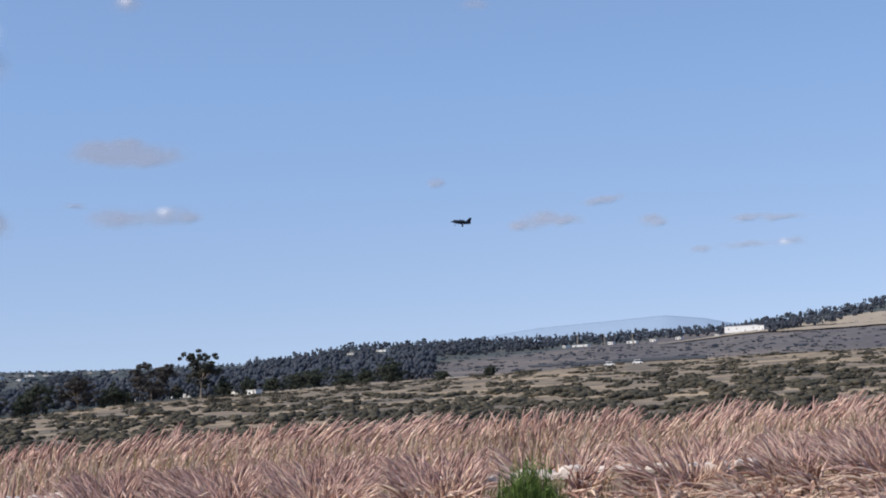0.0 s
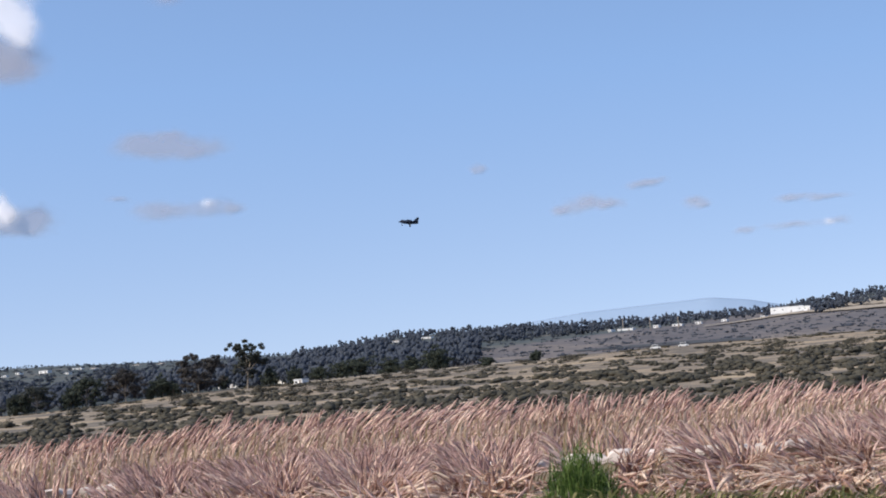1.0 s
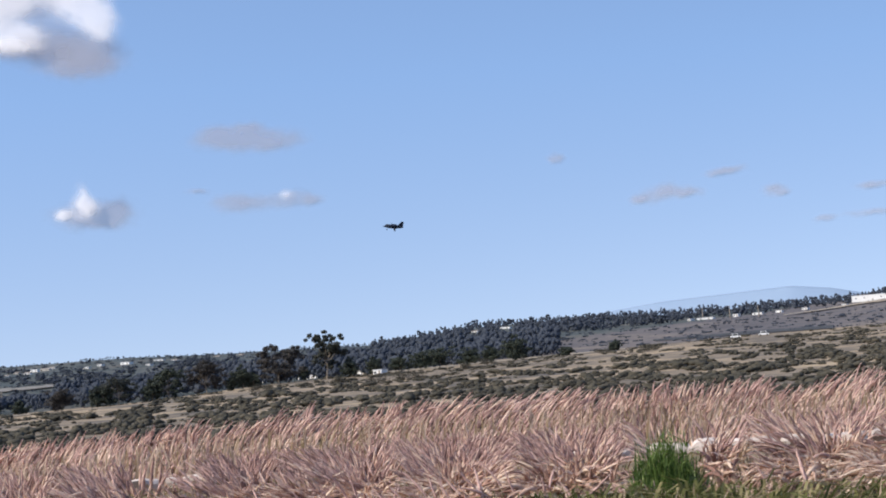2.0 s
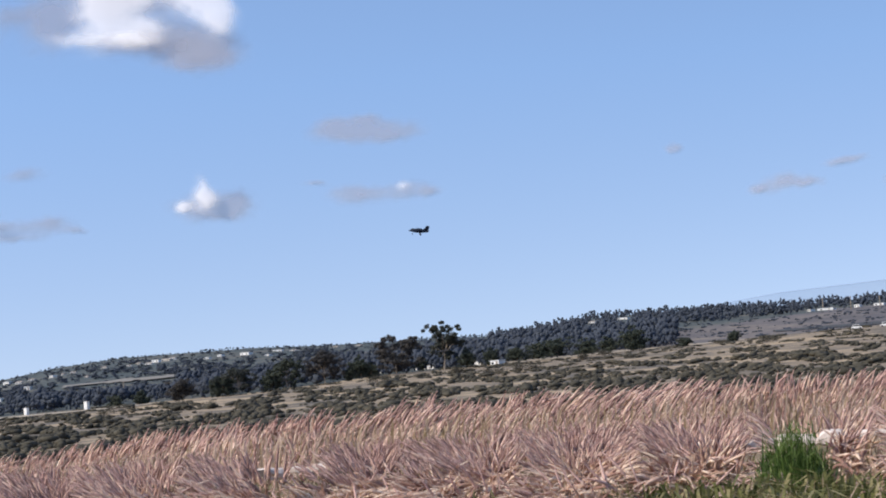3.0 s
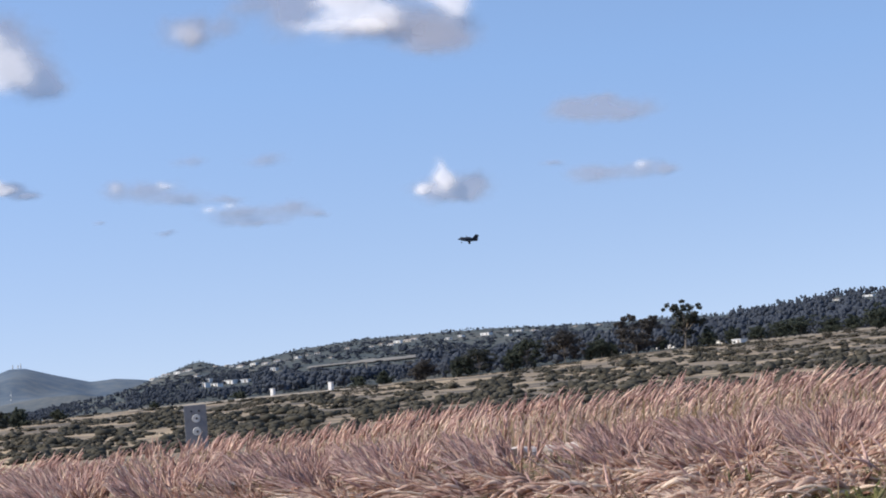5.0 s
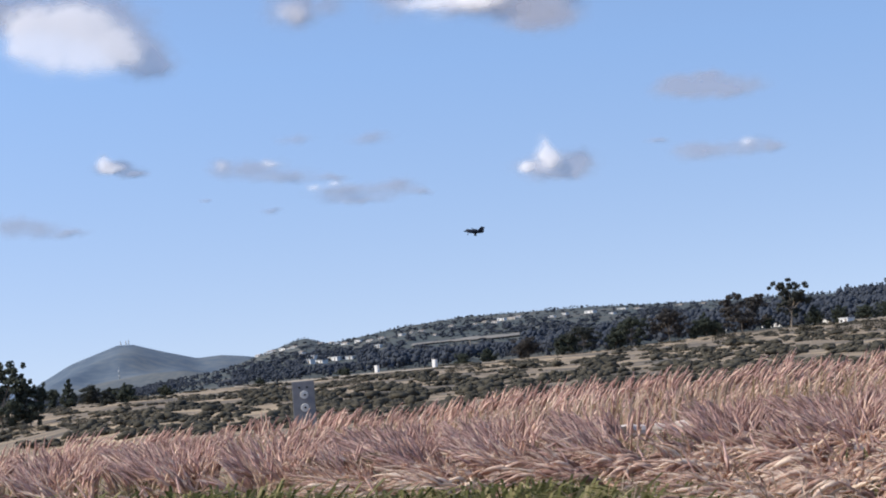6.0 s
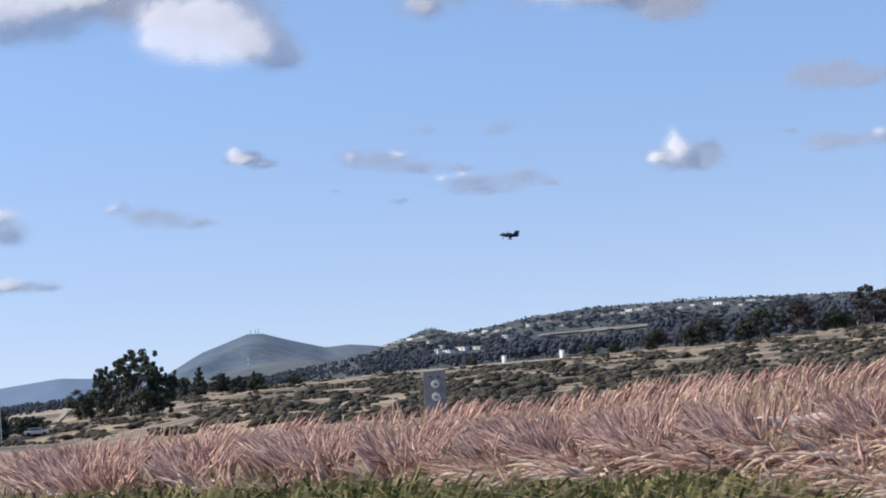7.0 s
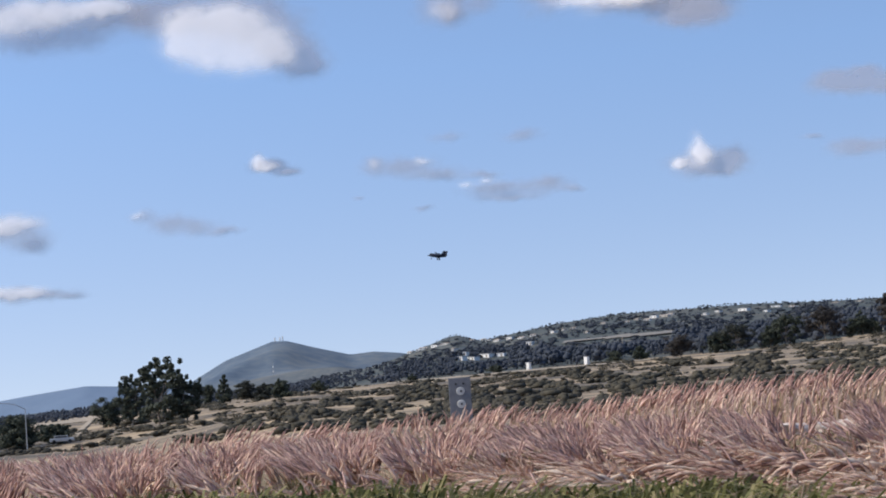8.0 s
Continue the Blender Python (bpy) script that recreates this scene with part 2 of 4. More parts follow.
PEAK = curve_of([(-33, -.6), (-31, -.1), (-30, .2), (-28.7, .91), (-27.9, 1.18), (-27.3, 1.38), (-26.85, 1.37), (-26, 1.11), (-25, .84), (-24.3, .88), (-23.6, .8), (-22.5, .6), (-20, .3)])
RANGE = curve_of([(-42, -.3), (-36, .1), (-34.3, .30), (-32.8, .45), (-31.8, .37), (-30, .25), (-26, -.2)])
HAZE = curve_of([(-2, 1.3), (0, 1.62), (2.66, 1.90), (5.2, 2.0), (6.5, 2.05), (7.6, 1.9), (8.8, 1.62), (11, 1.3)])


def mountain(name, line, az0, az1, d_front, d_crest, d_back, mat, relief, label):
    def height(az, d):
        top = EYE_Z + d_crest * math.tan(radians(line(az)))
        s = (d - d_front) / (d_crest - d_front) if d <= d_crest else 1 - (d - d_crest) / (d_back - d_crest)
        a = radians(az)
        r = noise.ridged_multi_fractal((d * math.sin(a) * .0028, d * math.cos(a) * .0012, 2), 1.0, 2.1, 4, 1.0, 2.0) - 1.2
        return -30 + (top + 30) * (s ** .8 if s > 0 else 0) + relief * r * s * (1 - s) * 2
    ob = polar_sheet(name, list(np.arange(az0, az1, .15)), list(np.linspace(d_front, d_crest, 26)) + list(np.linspace(d_crest + 40, d_back, 5)), height, mat)
    return tagged(ob, label, "mountain", kind="structure")


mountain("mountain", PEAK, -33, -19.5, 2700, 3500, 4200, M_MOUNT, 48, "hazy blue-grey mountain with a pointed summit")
FOOTHILL = curve_of([(-30.5, -.3), (-29, .08), (-28, .30), (-27.2, .40), (-26.3, .50), (-25.4, .50), (-24.6, .36), (-23.6, .1), (-22.5, -.3)])
mountain("mountain", FOOTHILL, -30.5, -22.5, 2380, 2560, 2680, M_SLOPE, 8, "low hazy grey-green brushy foothill before a mountain")
mountain("backdrop", RANGE, -42, -26, 4250, 4500, 4800, M_RANGE, 14, "low distant haze-blue range of hills")
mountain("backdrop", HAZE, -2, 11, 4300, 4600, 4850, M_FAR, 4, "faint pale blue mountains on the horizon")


# ---- clouds ----
def cloud_material(name, colour, most):
    m = bpy.data.materials.new(name)
    m.use_nodes = True
    n, l = m.node_tree.nodes, m.node_tree.links
    n.remove(n["Principled BSDF"])
    dens, tc = n.new("ShaderNodeAttribute"), n.new("ShaderNodeTexCoord")
    dens.attribute_name = "thickness"
    tex = n.new("ShaderNodeTexNoise")
    tex.inputs["Scale"].default_value, tex.inputs["Detail"].default_value, tex.inputs["Roughness"].default_value = .011, 4, .55
    l.new(tc.outputs["Object"], tex.inputs["Vector"])
    mul = n.new("ShaderNodeMath")
    mul.operation = "MULTIPLY_ADD"
    mul.inputs[1].default_value, mul.inputs[2].default_value = .5, -.25
    l.new(tex.outputs["Fac"], mul.inputs[0])
    add = n.new("ShaderNodeMath")
    l.new(mul.outputs[0], add.inputs[0])
    l.new(dens.outputs["Fac"], add.inputs[1])
    rng = n.new("ShaderNodeMapRange")
    rng.interpolation_type = "SMOOTHSTEP"
    rng.inputs["From Min"].default_value, rng.inputs["From Max"].default_value, rng.inputs["To Max"].default_value = .06, 1.05, most
    l.new(add.outputs[0], rng.inputs["Value"])
    edge = n.new("ShaderNodeMapRange")
    edge.inputs["From Min"].default_value, edge.inputs["From Max"].default_value = 0.0, .12
    l.new(dens.outputs["Fac"], edge.inputs["Value"])
    both = n.new("ShaderNodeMath")
    both.operation = "MULTIPLY"
    l.new(rng.outputs["Result"], both.inputs[0])
    l.new(edge.outputs["Result"], both.inputs[1])
    dif, tra, clear, mix, mix2 = (n.new("ShaderNode" + k) for k in ("BsdfDiffuse", "BsdfTranslucent", "BsdfTransparent", "MixShader", "MixShader"))
    dif.inputs["Color"].default_value = tra.inputs["Color"].default_value = (*colour, 1)
    mix.inputs["Fac"].default_value = .2
    l.new(dif.outputs[0], mix.inputs[1])
    l.new(tra.outputs[0], mix.inputs[2])
    l.new(both.outputs[0], mix2.inputs["Fac"])
    l.new(clear.outputs[0], mix2.inputs[1])
    l.new(mix.outputs[0], mix2.inputs[2])
    l.new(mix2.outputs[0], n["Material Output"].inputs["Surface"])
    return m


# sunlit and shaded cloud are told apart by a white and a grey colour
M_CLOUD = cloud_material("sunlit cumulus", (.80, .785, .80), .66)
M_VAPOUR = cloud_material("thin shade-grey cloud", (.30, .293, .33), .54)
D_CLOUD = 4650.0
DEG = D_CLOUD * math.tan(radians(1))


def vapour(name, lobes, mat, parent, thick, seed, front, bulge, rise):
    """One bank of vapour: lobes are (across, up, half width, half height) in degrees; its face bulges where it is dense."""
    lobes = [(lx, lz, rx * 1.15, rz * 1.5) for lx, lz, rx, rz in lobes]
    x0, x1 = min(b[0] - b[2] * 1.9 for b in lobes), max(b[0] + b[2] * 1.9 for b in lobes)
    z0, z1 = min(b[1] - b[3] * 1.9 for b in lobes), max(b[1] + b[3] * 1.9 for b in lobes)
    nx, nz = max(18, int((x1 - x0) / .07)), max(16, int((z1 - z0) / .06))
    verts, faces, dens = [], [], []
    for i in range(nx + 1):
        for k in range(nz + 1):
            x, z = x0 + (x1 - x0) * i / nx, z0 + (z1 - z0) * k / nz
            d = 1.0
            warp = .15 * noise.fractal((x * 1.4 + seed, z * 1.9, seed * 3.1), 1.0, 2.0, 4)
            lift = .08 * noise.fractal((x * 1.6 + seed, z * 1.9, seed * 3.1 + 9), 1.0, 2.0, 4)
            for lx, lz, rx, rz in lobes:
                q = ((x + warp - lx) / rx) ** 2 + ((z + lift - lz) / rz) ** 2
                d *= 1 - .96 * math.exp(-q * 1.15)
            d = 0.0 if min(i, nx - i, k, nz - k) == 0 else 1 - d
            puff = noise.fractal((x * 1.7 + seed, z * 2.0, seed * 3.1), 1.0, 2.1, 3)
            dens.append(d * (1 + .2 * puff) * thick / .55)
            # the bank leans back, its upper parts lie farther off
            y = z * DEG * .75 - (d * .34 + .025 * puff * d) * DEG * .8 - front
            far = 1 + y / D_CLOUD
            verts.append((x * DEG * far, y, (rise + z * DEG) * far - rise))
    w = nz + 1
    for i in range(nx):
        for k in range(nz):
            faces.append((i * w + k, (i + 1) * w + k, (i + 1) * w + k + 1, i * w + k + 1))
    ob = sheet(name, verts, faces, mat, parent, smooth=True)
    # light that wanders through the vapour brightens it from above more than its skin would
    ob.data.normals_split_custom_set_from_vertices([(Vector(v.normal) * bulge + Vector((-.28, -.5, .72))).normalized() for v in ob.data.vertices])
    att = ob.data.attributes.new("thickness", "FLOAT", "POINT")
    att.data.foreach_set("value", dens)
    return ob


def cloud(az, el, grey, white, label, thick=.55, seed=0):
    """A cloud of a thin body coloured grey as if shaded and, where it has them, denser heads coloured white as if
    sunlit before it.
    """
    # thin and grey clouds are set nearer, clear of the cumulus shadows
    nearer = 1.0 if thick > .53 and label != GREY else .88
    pt, rise = place(az, el, D_CLOUD * nearer), place(az, el, D_CLOUD).z - EYE_Z
    ob = empty("cloud", pose(pt.x, pt.y, pt.z, 0, 0, -az) @ Matrix.Diagonal((nearer, nearer, nearer, 1)), label, "cloud", "clouds in the sky")
    if grey:
        vapour("body", grey, M_VAPOUR, ob, thick, seed, 0, .45, rise)
    if white:
        vapour("head", white, M_CLOUD, ob, thick * (.68 if thick < .5 else 1), seed + 50, 40, .5, rise)
    return ob


# ---- jet ----
def loft(bm, sections):
    """Skin over elliptic sections (x, half width, half height, z, squareness)."""
    rows = []
    for x, hw, hh, z, sq in sections:
        row = []
        for k in range(16):
            t = 2 * math.pi * k / 16
            c, s = math.cos(t), math.sin(t)
            row.append(bm.verts.new((x, math.copysign(abs(c) ** sq, c) * hw, z + math.copysign(abs(s) ** sq, s) * hh)))
        rows.append(row)
    for a, b in zip(rows, rows[1:]):
        for k in range(16):
            bm.faces.new((a[k], a[(k + 1) % 16], b[(k + 1) % 16], b[k]))
    bm.faces.new(rows[0][::-1])
    bm.faces.new(rows[-1])
    bmesh.ops.recalc_face_normals(bm, faces=bm.faces)


def slab(outline, thick, m):
    """A tapered plate: outline in its own plane, thinner at the rim."""
    bm = bmesh.new()
    cx, cy = (sum(p[i] for p in outline) / len(outline) for i in (0, 1))
    for sgn in (1, -1):
        rim = [bm.verts.new((x, y, sgn * thick * .12)) for x, y in outline]
        top = [bm.verts.new((cx + (x - cx) * .6, cy + (y - cy) * .6, sgn * thick)) for x, y in outline]
        for k in range(len(outline)):
            j = (k + 1) % len(outline)
            bm.faces.new((rim[k], rim[j], top[j], top[k]))
        bm.faces.new(top)
    bmesh.ops.remove_doubles(bm, verts=bm.verts, dist=1e-5)
    n = len(outline)
    vs = list(bm.verts)
    for k in range(n):
        j = (k + 1) % n
        bm.faces.new((vs[k], vs[j], vs[2 * n + j], vs[2 * n + k]))
    bmesh.ops.recalc_face_normals(bm, faces=bm.faces)
    bmesh.ops.transform(bm, matrix=m, verts=bm.verts)
    return bm


def build_jet():
    """Twin-tailed fighter, 14.5 m long, nose along +x, wheels down."""
    jet = empty("fighter_jet", Matrix(), "dark grey twin-tailed fighter jet flying with wheels down", "aircraft")
    bm = bmesh.new()
    loft(bm, [(7.9, .05, .05, -.1, 1), (7.2, .28, .26, -.08, 1), (6, .6, .55, 0, 1), (4.5, .85, .95, .1, .9), (3, 1.3, 1.15, .1, .75), (1, 1.75, 1.25, .1, .7), (-2, 1.75, 1.15, .1, .7), (-4.5, 1.3, .9, .1, .8), (-6.2, .75, .68, .05, 1)])
    part("fuselage", bm, M_JET, jet)
    bm = bmesh.new()
    bmesh.ops.create_uvsphere(bm, u_segments=16, v_segments=8, radius=1)
    bmesh.ops.scale(bm, vec=(1.9, .5, .62), verts=bm.verts)
    bmesh.ops.translate(bm, vec=(4.2, 0, .75), verts=bm.verts)
    part("canopy", bm, M_CANOPY, jet, "smoked bubble canopy")
    bm = bmesh.new()
    bmesh.ops.create_cone(bm, cap_ends=True, segments=18, radius1=.62, radius2=.5, depth=1.2)
    bmesh.ops.transform(bm, matrix=pose(-6.7, 0, .05, 0, -90, 0), verts=bm.verts)
    part("nozzle", bm, M_DARK, jet, "dark exhaust nozzle")
    for s in (1, -1):
        part("wing", slab([(2.6, s * 1.5), (-2.2, s * 5.35), (-3.3, s * 5.35), (-3.6, s * 1.4)], .16, pose(0, 0, .25)), M_JET, jet)
        part("tailplane", slab([(-4.2, s * 1.1), (-6.6, s * 3.4), (-7.6, s * 3.3), (-7.2, s * 1.0)], .1, pose(-5.6, 0, .1, 0, 24, 0) @ pose(5.6, 0, 0)), M_JET, jet)
        part("tail_fin", slab([(-3.0, 0), (-6.0, 3.0), (-7.5, 3.0), (-6.9, 0)], .1, pose(0, s * 1.35, .5, 90 - s * 22, 0, 0)), M_JET, jet)
        bm = bmesh.new()
        box(bm, (2.6, .55, 1.1), (2.6, s * 1.45, 0), .12)
        part("intake", bm, M_JET, jet, "boxy engine intake")
        bm = bmesh.new()
        box(bm, (1.5, .06, .75), (-1.0, s * 1.5, -1.15), .02)
        part("gear_door", bm, M_JET, jet)
        gear_leg(jet, (-1.2, s * 1.9, -.7), 1.45, .58)
    gear_leg(jet, (4.6, 0, -.55), 1.5, .42)
    bm = bmesh.new()
    box(bm, (1.9, 1.3, .12), (0, 0, 0), .03)
    bmesh.ops.transform(bm, matrix=pose(.9, 0, 1.75, 0, -38, 0), verts=bm.verts)
    part("dorsal_door", bm, M_JET, jet, "raised door behind the canopy")
    bm = bmesh.new()
    box(bm, (3.6, 1.5, .7), (-.4, 0, 1.25), .2)
    part("spine", bm, M_JET, jet)
    for piece in jet.children_recursive:      # deep-bodied for its length
        piece.data.transform(Matrix.Diagonal((.92, 1, 1.1, 1)))
    return jet


def gear_leg(jet, top, drop, r):
    bm = bmesh.new()
    foot = (top[0] - .1, top[1], top[2] - drop)
    rod(bm, top, foot, .13, .1)
    leg = part("landing_gear", bm, M_STEEL, jet, "extended landing gear leg")
    bm = bmesh.new()
    bmesh.ops.create_cone(bm, cap_ends=True, segments=18, radius1=r, radius2=r, depth=.3)
    bmesh.ops.bevel(bm, geom=[e for e in bm.edges if len(e.link_faces) == 2 and e.calc_face_angle() > 1], offset=.06, segments=2, affect="EDGES")
    bmesh.ops.transform(bm, matrix=pose(*foot, 90, 0, 0), verts=bm.verts)
    part("wheel", bm, M_DARK, leg, "black tyre")


jet = build_jet()
# clock, azimuth, elevation of its straight, sinking line of flight
FLIGHT = [(0.0, .598, 5.19), (0.5, -.766, 5.115), (1.0, -2.287, 4.985), (2.5, -6.455, 4.69), (3.0, -7.866, 4.59), (3.5, -9.393, 4.49), (4.0, -10.806, 4.385), (4.5, -12.153, 4.278),
          (6.0, -16.536, 3.985), (6.5, -17.954, 3.881), (7.0, -19.326, 3.791), (7.5, -20.753, 3.70), (8.0, -22.217, 3.594)]
D_JET = 1295.0


def jet_pose(az, el):
    p = place(az, el, D_JET / math.cos(radians(az + 11)))
    return Matrix.Translation(p) @ pose(0, 0, 0, 0, 0, 180 + 11 - 9) @ pose(0, 0, 0, 0, -8, 0)

# ---- trees, scrub and buildings ----
def leaf_cloud(rng, vs, fs, c, rx, rz, count, size, ruffle=.45):
    """Sprays of leaves on a rounded clump, thicker towards its outside, facing outwards and up."""
    for _ in range(count):
        v = Vector((rng.gauss(0, 1), rng.gauss(0, 1), rng.gauss(0, 1))).normalized()
        r = rng.random() ** .4
        p = Vector((c[0] + v.x * r * rx, c[1] + v.y * r * rx, c[2] + v.z * r * rz))
        out = (v + Vector((rng.gauss(0, ruffle), rng.gauss(0, ruffle), rng.gauss(.12, ruffle)))).normalized()
        a = out.cross(Vector((rng.gauss(0, 1), rng.gauss(0, 1), rng.gauss(0, 1)))).normalized()
        b = out.cross(a) * size * rng.uniform(.5, .9)
        a *= size * rng.uniform(.6, 1.4)
        q = len(vs)
        vs += [tuple(p - a - b * .4), tuple(p - b), tuple(p + a + b * .3), tuple(p + b)]
        fs.append((q, q + 1, q + 2, q + 3))


def ball():
    bm = bmesh.new()
    bmesh.ops.create_icosphere(bm, subdivisions=1, radius=1)
    out = [v.co.copy() for v in bm.verts], [tuple(v.index for v in f.verts) for f in bm.faces]
    bm.free()
    return out


BALL = ball()


def lump(rng, vs, fs, c, rx, rz):
    """The dense inner mass of a plant far off: an uneven rounded body."""
    q, seed = len(vs), rng.uniform(0, 99)
    for co in BALL[0]:
        k = 1 + .7 * noise.noise(co * 2.3 + Vector((seed, 0, 0)))
        vs.append((c[0] + co.x * rx * k, c[1] + co.y * rx * k, c[2] + co.z * rz * k))
    fs += [tuple(q + i for i in f) for f in BALL[1]]


def tree(name, az, top, base, wide, style, label, seed, mat, group=""):
    """A tree that stands where the ground shows at elevation base and reaches up to elevation top; wide in degrees."""
    rng = random.Random(seed)
    d = min(880.0, max(90.0, ground_at_el(az, base)))
    p = at_ground(az, d, .15)
    h = d * (math.tan(radians(top)) - math.tan(radians(base))) + .15
    w = d * math.tan(radians(wide)) / 2
    ob = empty(name, Matrix.Translation(p), label, "tree", group)
    vs, fs = [], []
    bm = bmesh.new()
    if style == "open":        # tall eucalyptus: bare trunk, clumps at the ends of the limbs
        clumps = [(rng.uniform(-.3, .3), rng.uniform(-.5, .5), .93, .30), (-.65, .1, .90, .26), (.6, 0, .91, .28), (-.35, .3, .78, .34), (.35, -.2, .74, .42), (-.1, .1, .62, .46), (.45, .1, .52, .4), (-.4, -.1, .48, .4), (.1, .2, .40, .36), (.75, 0, .62, .24), (-.1, 0, .30, .26)]
        cr, cz = 1.0, .085
    elif style == "ragged":    # old eucalyptus: separate clumps above a dense lower crown
        clumps = [(-.30, 0, .95, .26), (-.08, .1, .98, .2), (-.62, 0, .84, .2), (.12, .2, .86, .3), (.62, -.1, .86, .28), (.88, 0, .84, .16), (-.36, .2, .78, .3), (.35, 0, .74, .34), (-.1, -.2, .66, .4), (.7, .1, .68, .3), (-.5, .1, .58, .36), (.2, .3, .54, .42), (.6, 0, .5, .36), (-.25, 0, .44, .4), (.35, -.2, .36, .4), (-.5, .1, .32, .32), (.0, .2, .24, .36), (.55, .1, .26, .3)]
        cr, cz = 1.0, .10
    elif style == "dome":      # domed crown on a short trunk, dark and open below
        clumps = [(math.cos(k * .7) * .62, math.sin(k * 2.1) * .4, .5 + .28 * abs(math.sin(k * .7)), .4) for k in range(9)] + [(-.3, 0, .84, .36), (.28, .1, .86, .36), (0, -.2, .9, .34), (-.6, .1, .42, .3), (.62, 0, .4, .3), (0, .3, .6, .45), (.1, 0, .3, .35)]
        cr, cz = 1.0, .11
    elif style == "round":
        clumps = [(rng.uniform(-.6, .6), rng.uniform(-.6, .6), rng.uniform(.25, .86), rng.uniform(.38, .6)) for _ in range(18)]
        clumps = [(x * (1.1 - .9 * z * z), y, z, r) for x, y, z, r in clumps] + [(0, 0, .9, .3)]
        cr, cz = 1.0, .14
    else:                      # narrow, spire-like
        clumps = [(rng.uniform(-.3, .3) * (1.1 - z), rng.uniform(-.3, .3) * (1.1 - z), z, .25 + .75 * (1 - z)) for z in np.linspace(.12, .95, 14)]
        cr, cz = .8, .09
    lean = rng.uniform(-.1, .1)
    fork = Vector((lean * w, 0, h * (.28 if style != "open" else .36)))
    rod(bm, (0, 0, -.3), fork, h * .022, h * .016, 8)
    for x, y, z, r in clumps:
        c = Vector((x * w, y * w * .8, z * h))
        knee = fork.lerp(c, .5) + Vector((0, 0, h * .03))
        rod(bm, fork, knee, h * .011, h * .007, 6)
        rod(bm, knee, c, h * .007, h * .003, 5)
        for _ in range(5):
            v = Vector((rng.gauss(0, .7) * r * w, rng.gauss(0, .5) * r * w, rng.gauss(0, .75) * cz * h))
            leaf_cloud(rng, vs, fs, c + v, r * w * cr * rng.uniform(.4, .8), max(cz * h * (.7 + r) * rng.uniform(.4, .8), .25), int(36 + 84 * r), max(.22, h * (.03 if style == "round" else .026)))
    part("trunk", bm, M_BARK, ob, "pale bare trunk and limbs")
    sheet("crown", vs, fs, mat, ob, label="dark leafy clumps with gaps")
    return ob


M_RUST = material("brown dry leaves", [(.034, .032, .031), (.056, .051, .047), (.084, .075, .067)], 0.3, 9, island=.35, translucent=.15)
EUC = "tall open eucalyptus tree with dark leaf clumps"
tree("tree", -7.42, 1.80, .42, 1.2, "open", EUC, 11, M_LEAF)
tree("tree", -8.85, 1.5, .38, 1.4, "ragged", "spreading eucalyptus tree with pale trunk and thin crown", 12, M_RUST)
tree("tree", -10.98, 1.28, .34, 1.15, "dome", "domed dark brown-green tree in dry scrub", 13, M_RUST)
tree("tree", -12.1, 1.14, .28, .95, "dome", "rounded dark green tree at the edge of the plain", 14, M_WOOD)
tree("tree", -13.6, .98, .20, 1.1, "dome", "broad dark tree at the edge of the plain", 15, M_LEAF)
tree("tree", -15.22, .68, .08, .8, "round", "reddish-brown dry rounded tree", 16, M_RUST)
tree("tree", -1.80, 1.20, .50, .75, "round", "dense dark conifer standing alone on golden grass", 17, M_WOOD)
tree("tree", -4.05, 1.08, .50, .9, "round", "dark rounded tree before the wooded hill", 18, M_WOOD)
tree("tree", -5.24, .95, .50, .6, "round", "small dark tree before the wooded hill", 19, M_WOOD)
tree("tree", -.26, .92, .66, .45, "round", "low dark tree on the plain", 20, M_WOOD)
tree("tree", -30.75, .95, -.90, 1.5, "ragged", "large dark eucalyptus with ragged crown", 21, M_WOOD)
tree("tree", -31.55, .55, -.85, .95, "ragged", "dark tree leaning on a larger one", 22, M_WOOD)
tree("tree", -32.2, .02, -.80, 1.0, "round", "low dark bushy tree above a dirt bank", 23, M_WOOD)
tree("tree", -29.95, .42, -.80, 1.1, "ragged", "dark rounded tree beside a large eucalyptus", 24, M_WOOD)
tree("tree", -28.80, .44, -.34, .42, "spire", "narrow dark cypress tree", 25, M_WOOD)
tree("tree", -29.26, .2, -.34, .4, "round", "small dark tree beside a cypress", 26, M_WOOD)
tree("tree", -28.17, .22, -.34, .7, "round", "rounded olive tree in a row", 27, M_LEAF)
tree("tree", -27.6, .16, -.34, .5, "round", "rounded olive tree in a row", 28, M_LEAF)
tree("tree", -27.17, .20, -.36, .55, "round", "rounded dark green tree in a row", 29, M_WOOD)
tree("tree", -34.85, -.30, -1.30, 1.2, "round", "dark bushy roadside tree below a street lamp", 30, M_WOOD)
tree("tree", -35.9, -.2, -1.25, 1.2, "round", "dark bushy roadside tree", 31, M_WOOD)
tree("tree", -33.8, -.65, -1.2, 1.0, "round", "low dark roadside bush", 32, M_WOOD)
for i, (a, t, b, wd) in enumerate(((-9.6, .82, .4, .4), (-6.7, .95, .42, .5), (-3.2, 1.0, .52, .7), (-10.2, .75, .35, .4), (-14.2, .62, .16, .5), (-16.4, .5, .1, .5), (-20.7, .25, .0, .35), (-8.1, .85, .4, .3), (-9.9, 1.0, .36, .6), (-6.0, .95, .48, .5), (-12.6, .85, .24, .6), (-14.0, .7, .16, .6), (-4.6, 1.0, .5, .6), (-2.5, .98, .5, .5), (-17.2, .42, .08, .4), (-23.2, .1, -.1, .3), (-26.0, .1, -.2, .4), (1.2, .95, .66, .35))):
    tree("tree", a, t, b, wd, "round", "small dark tree at the foot of the hills", 40 + i, M_WOOD, "trees at the foot of the hills")

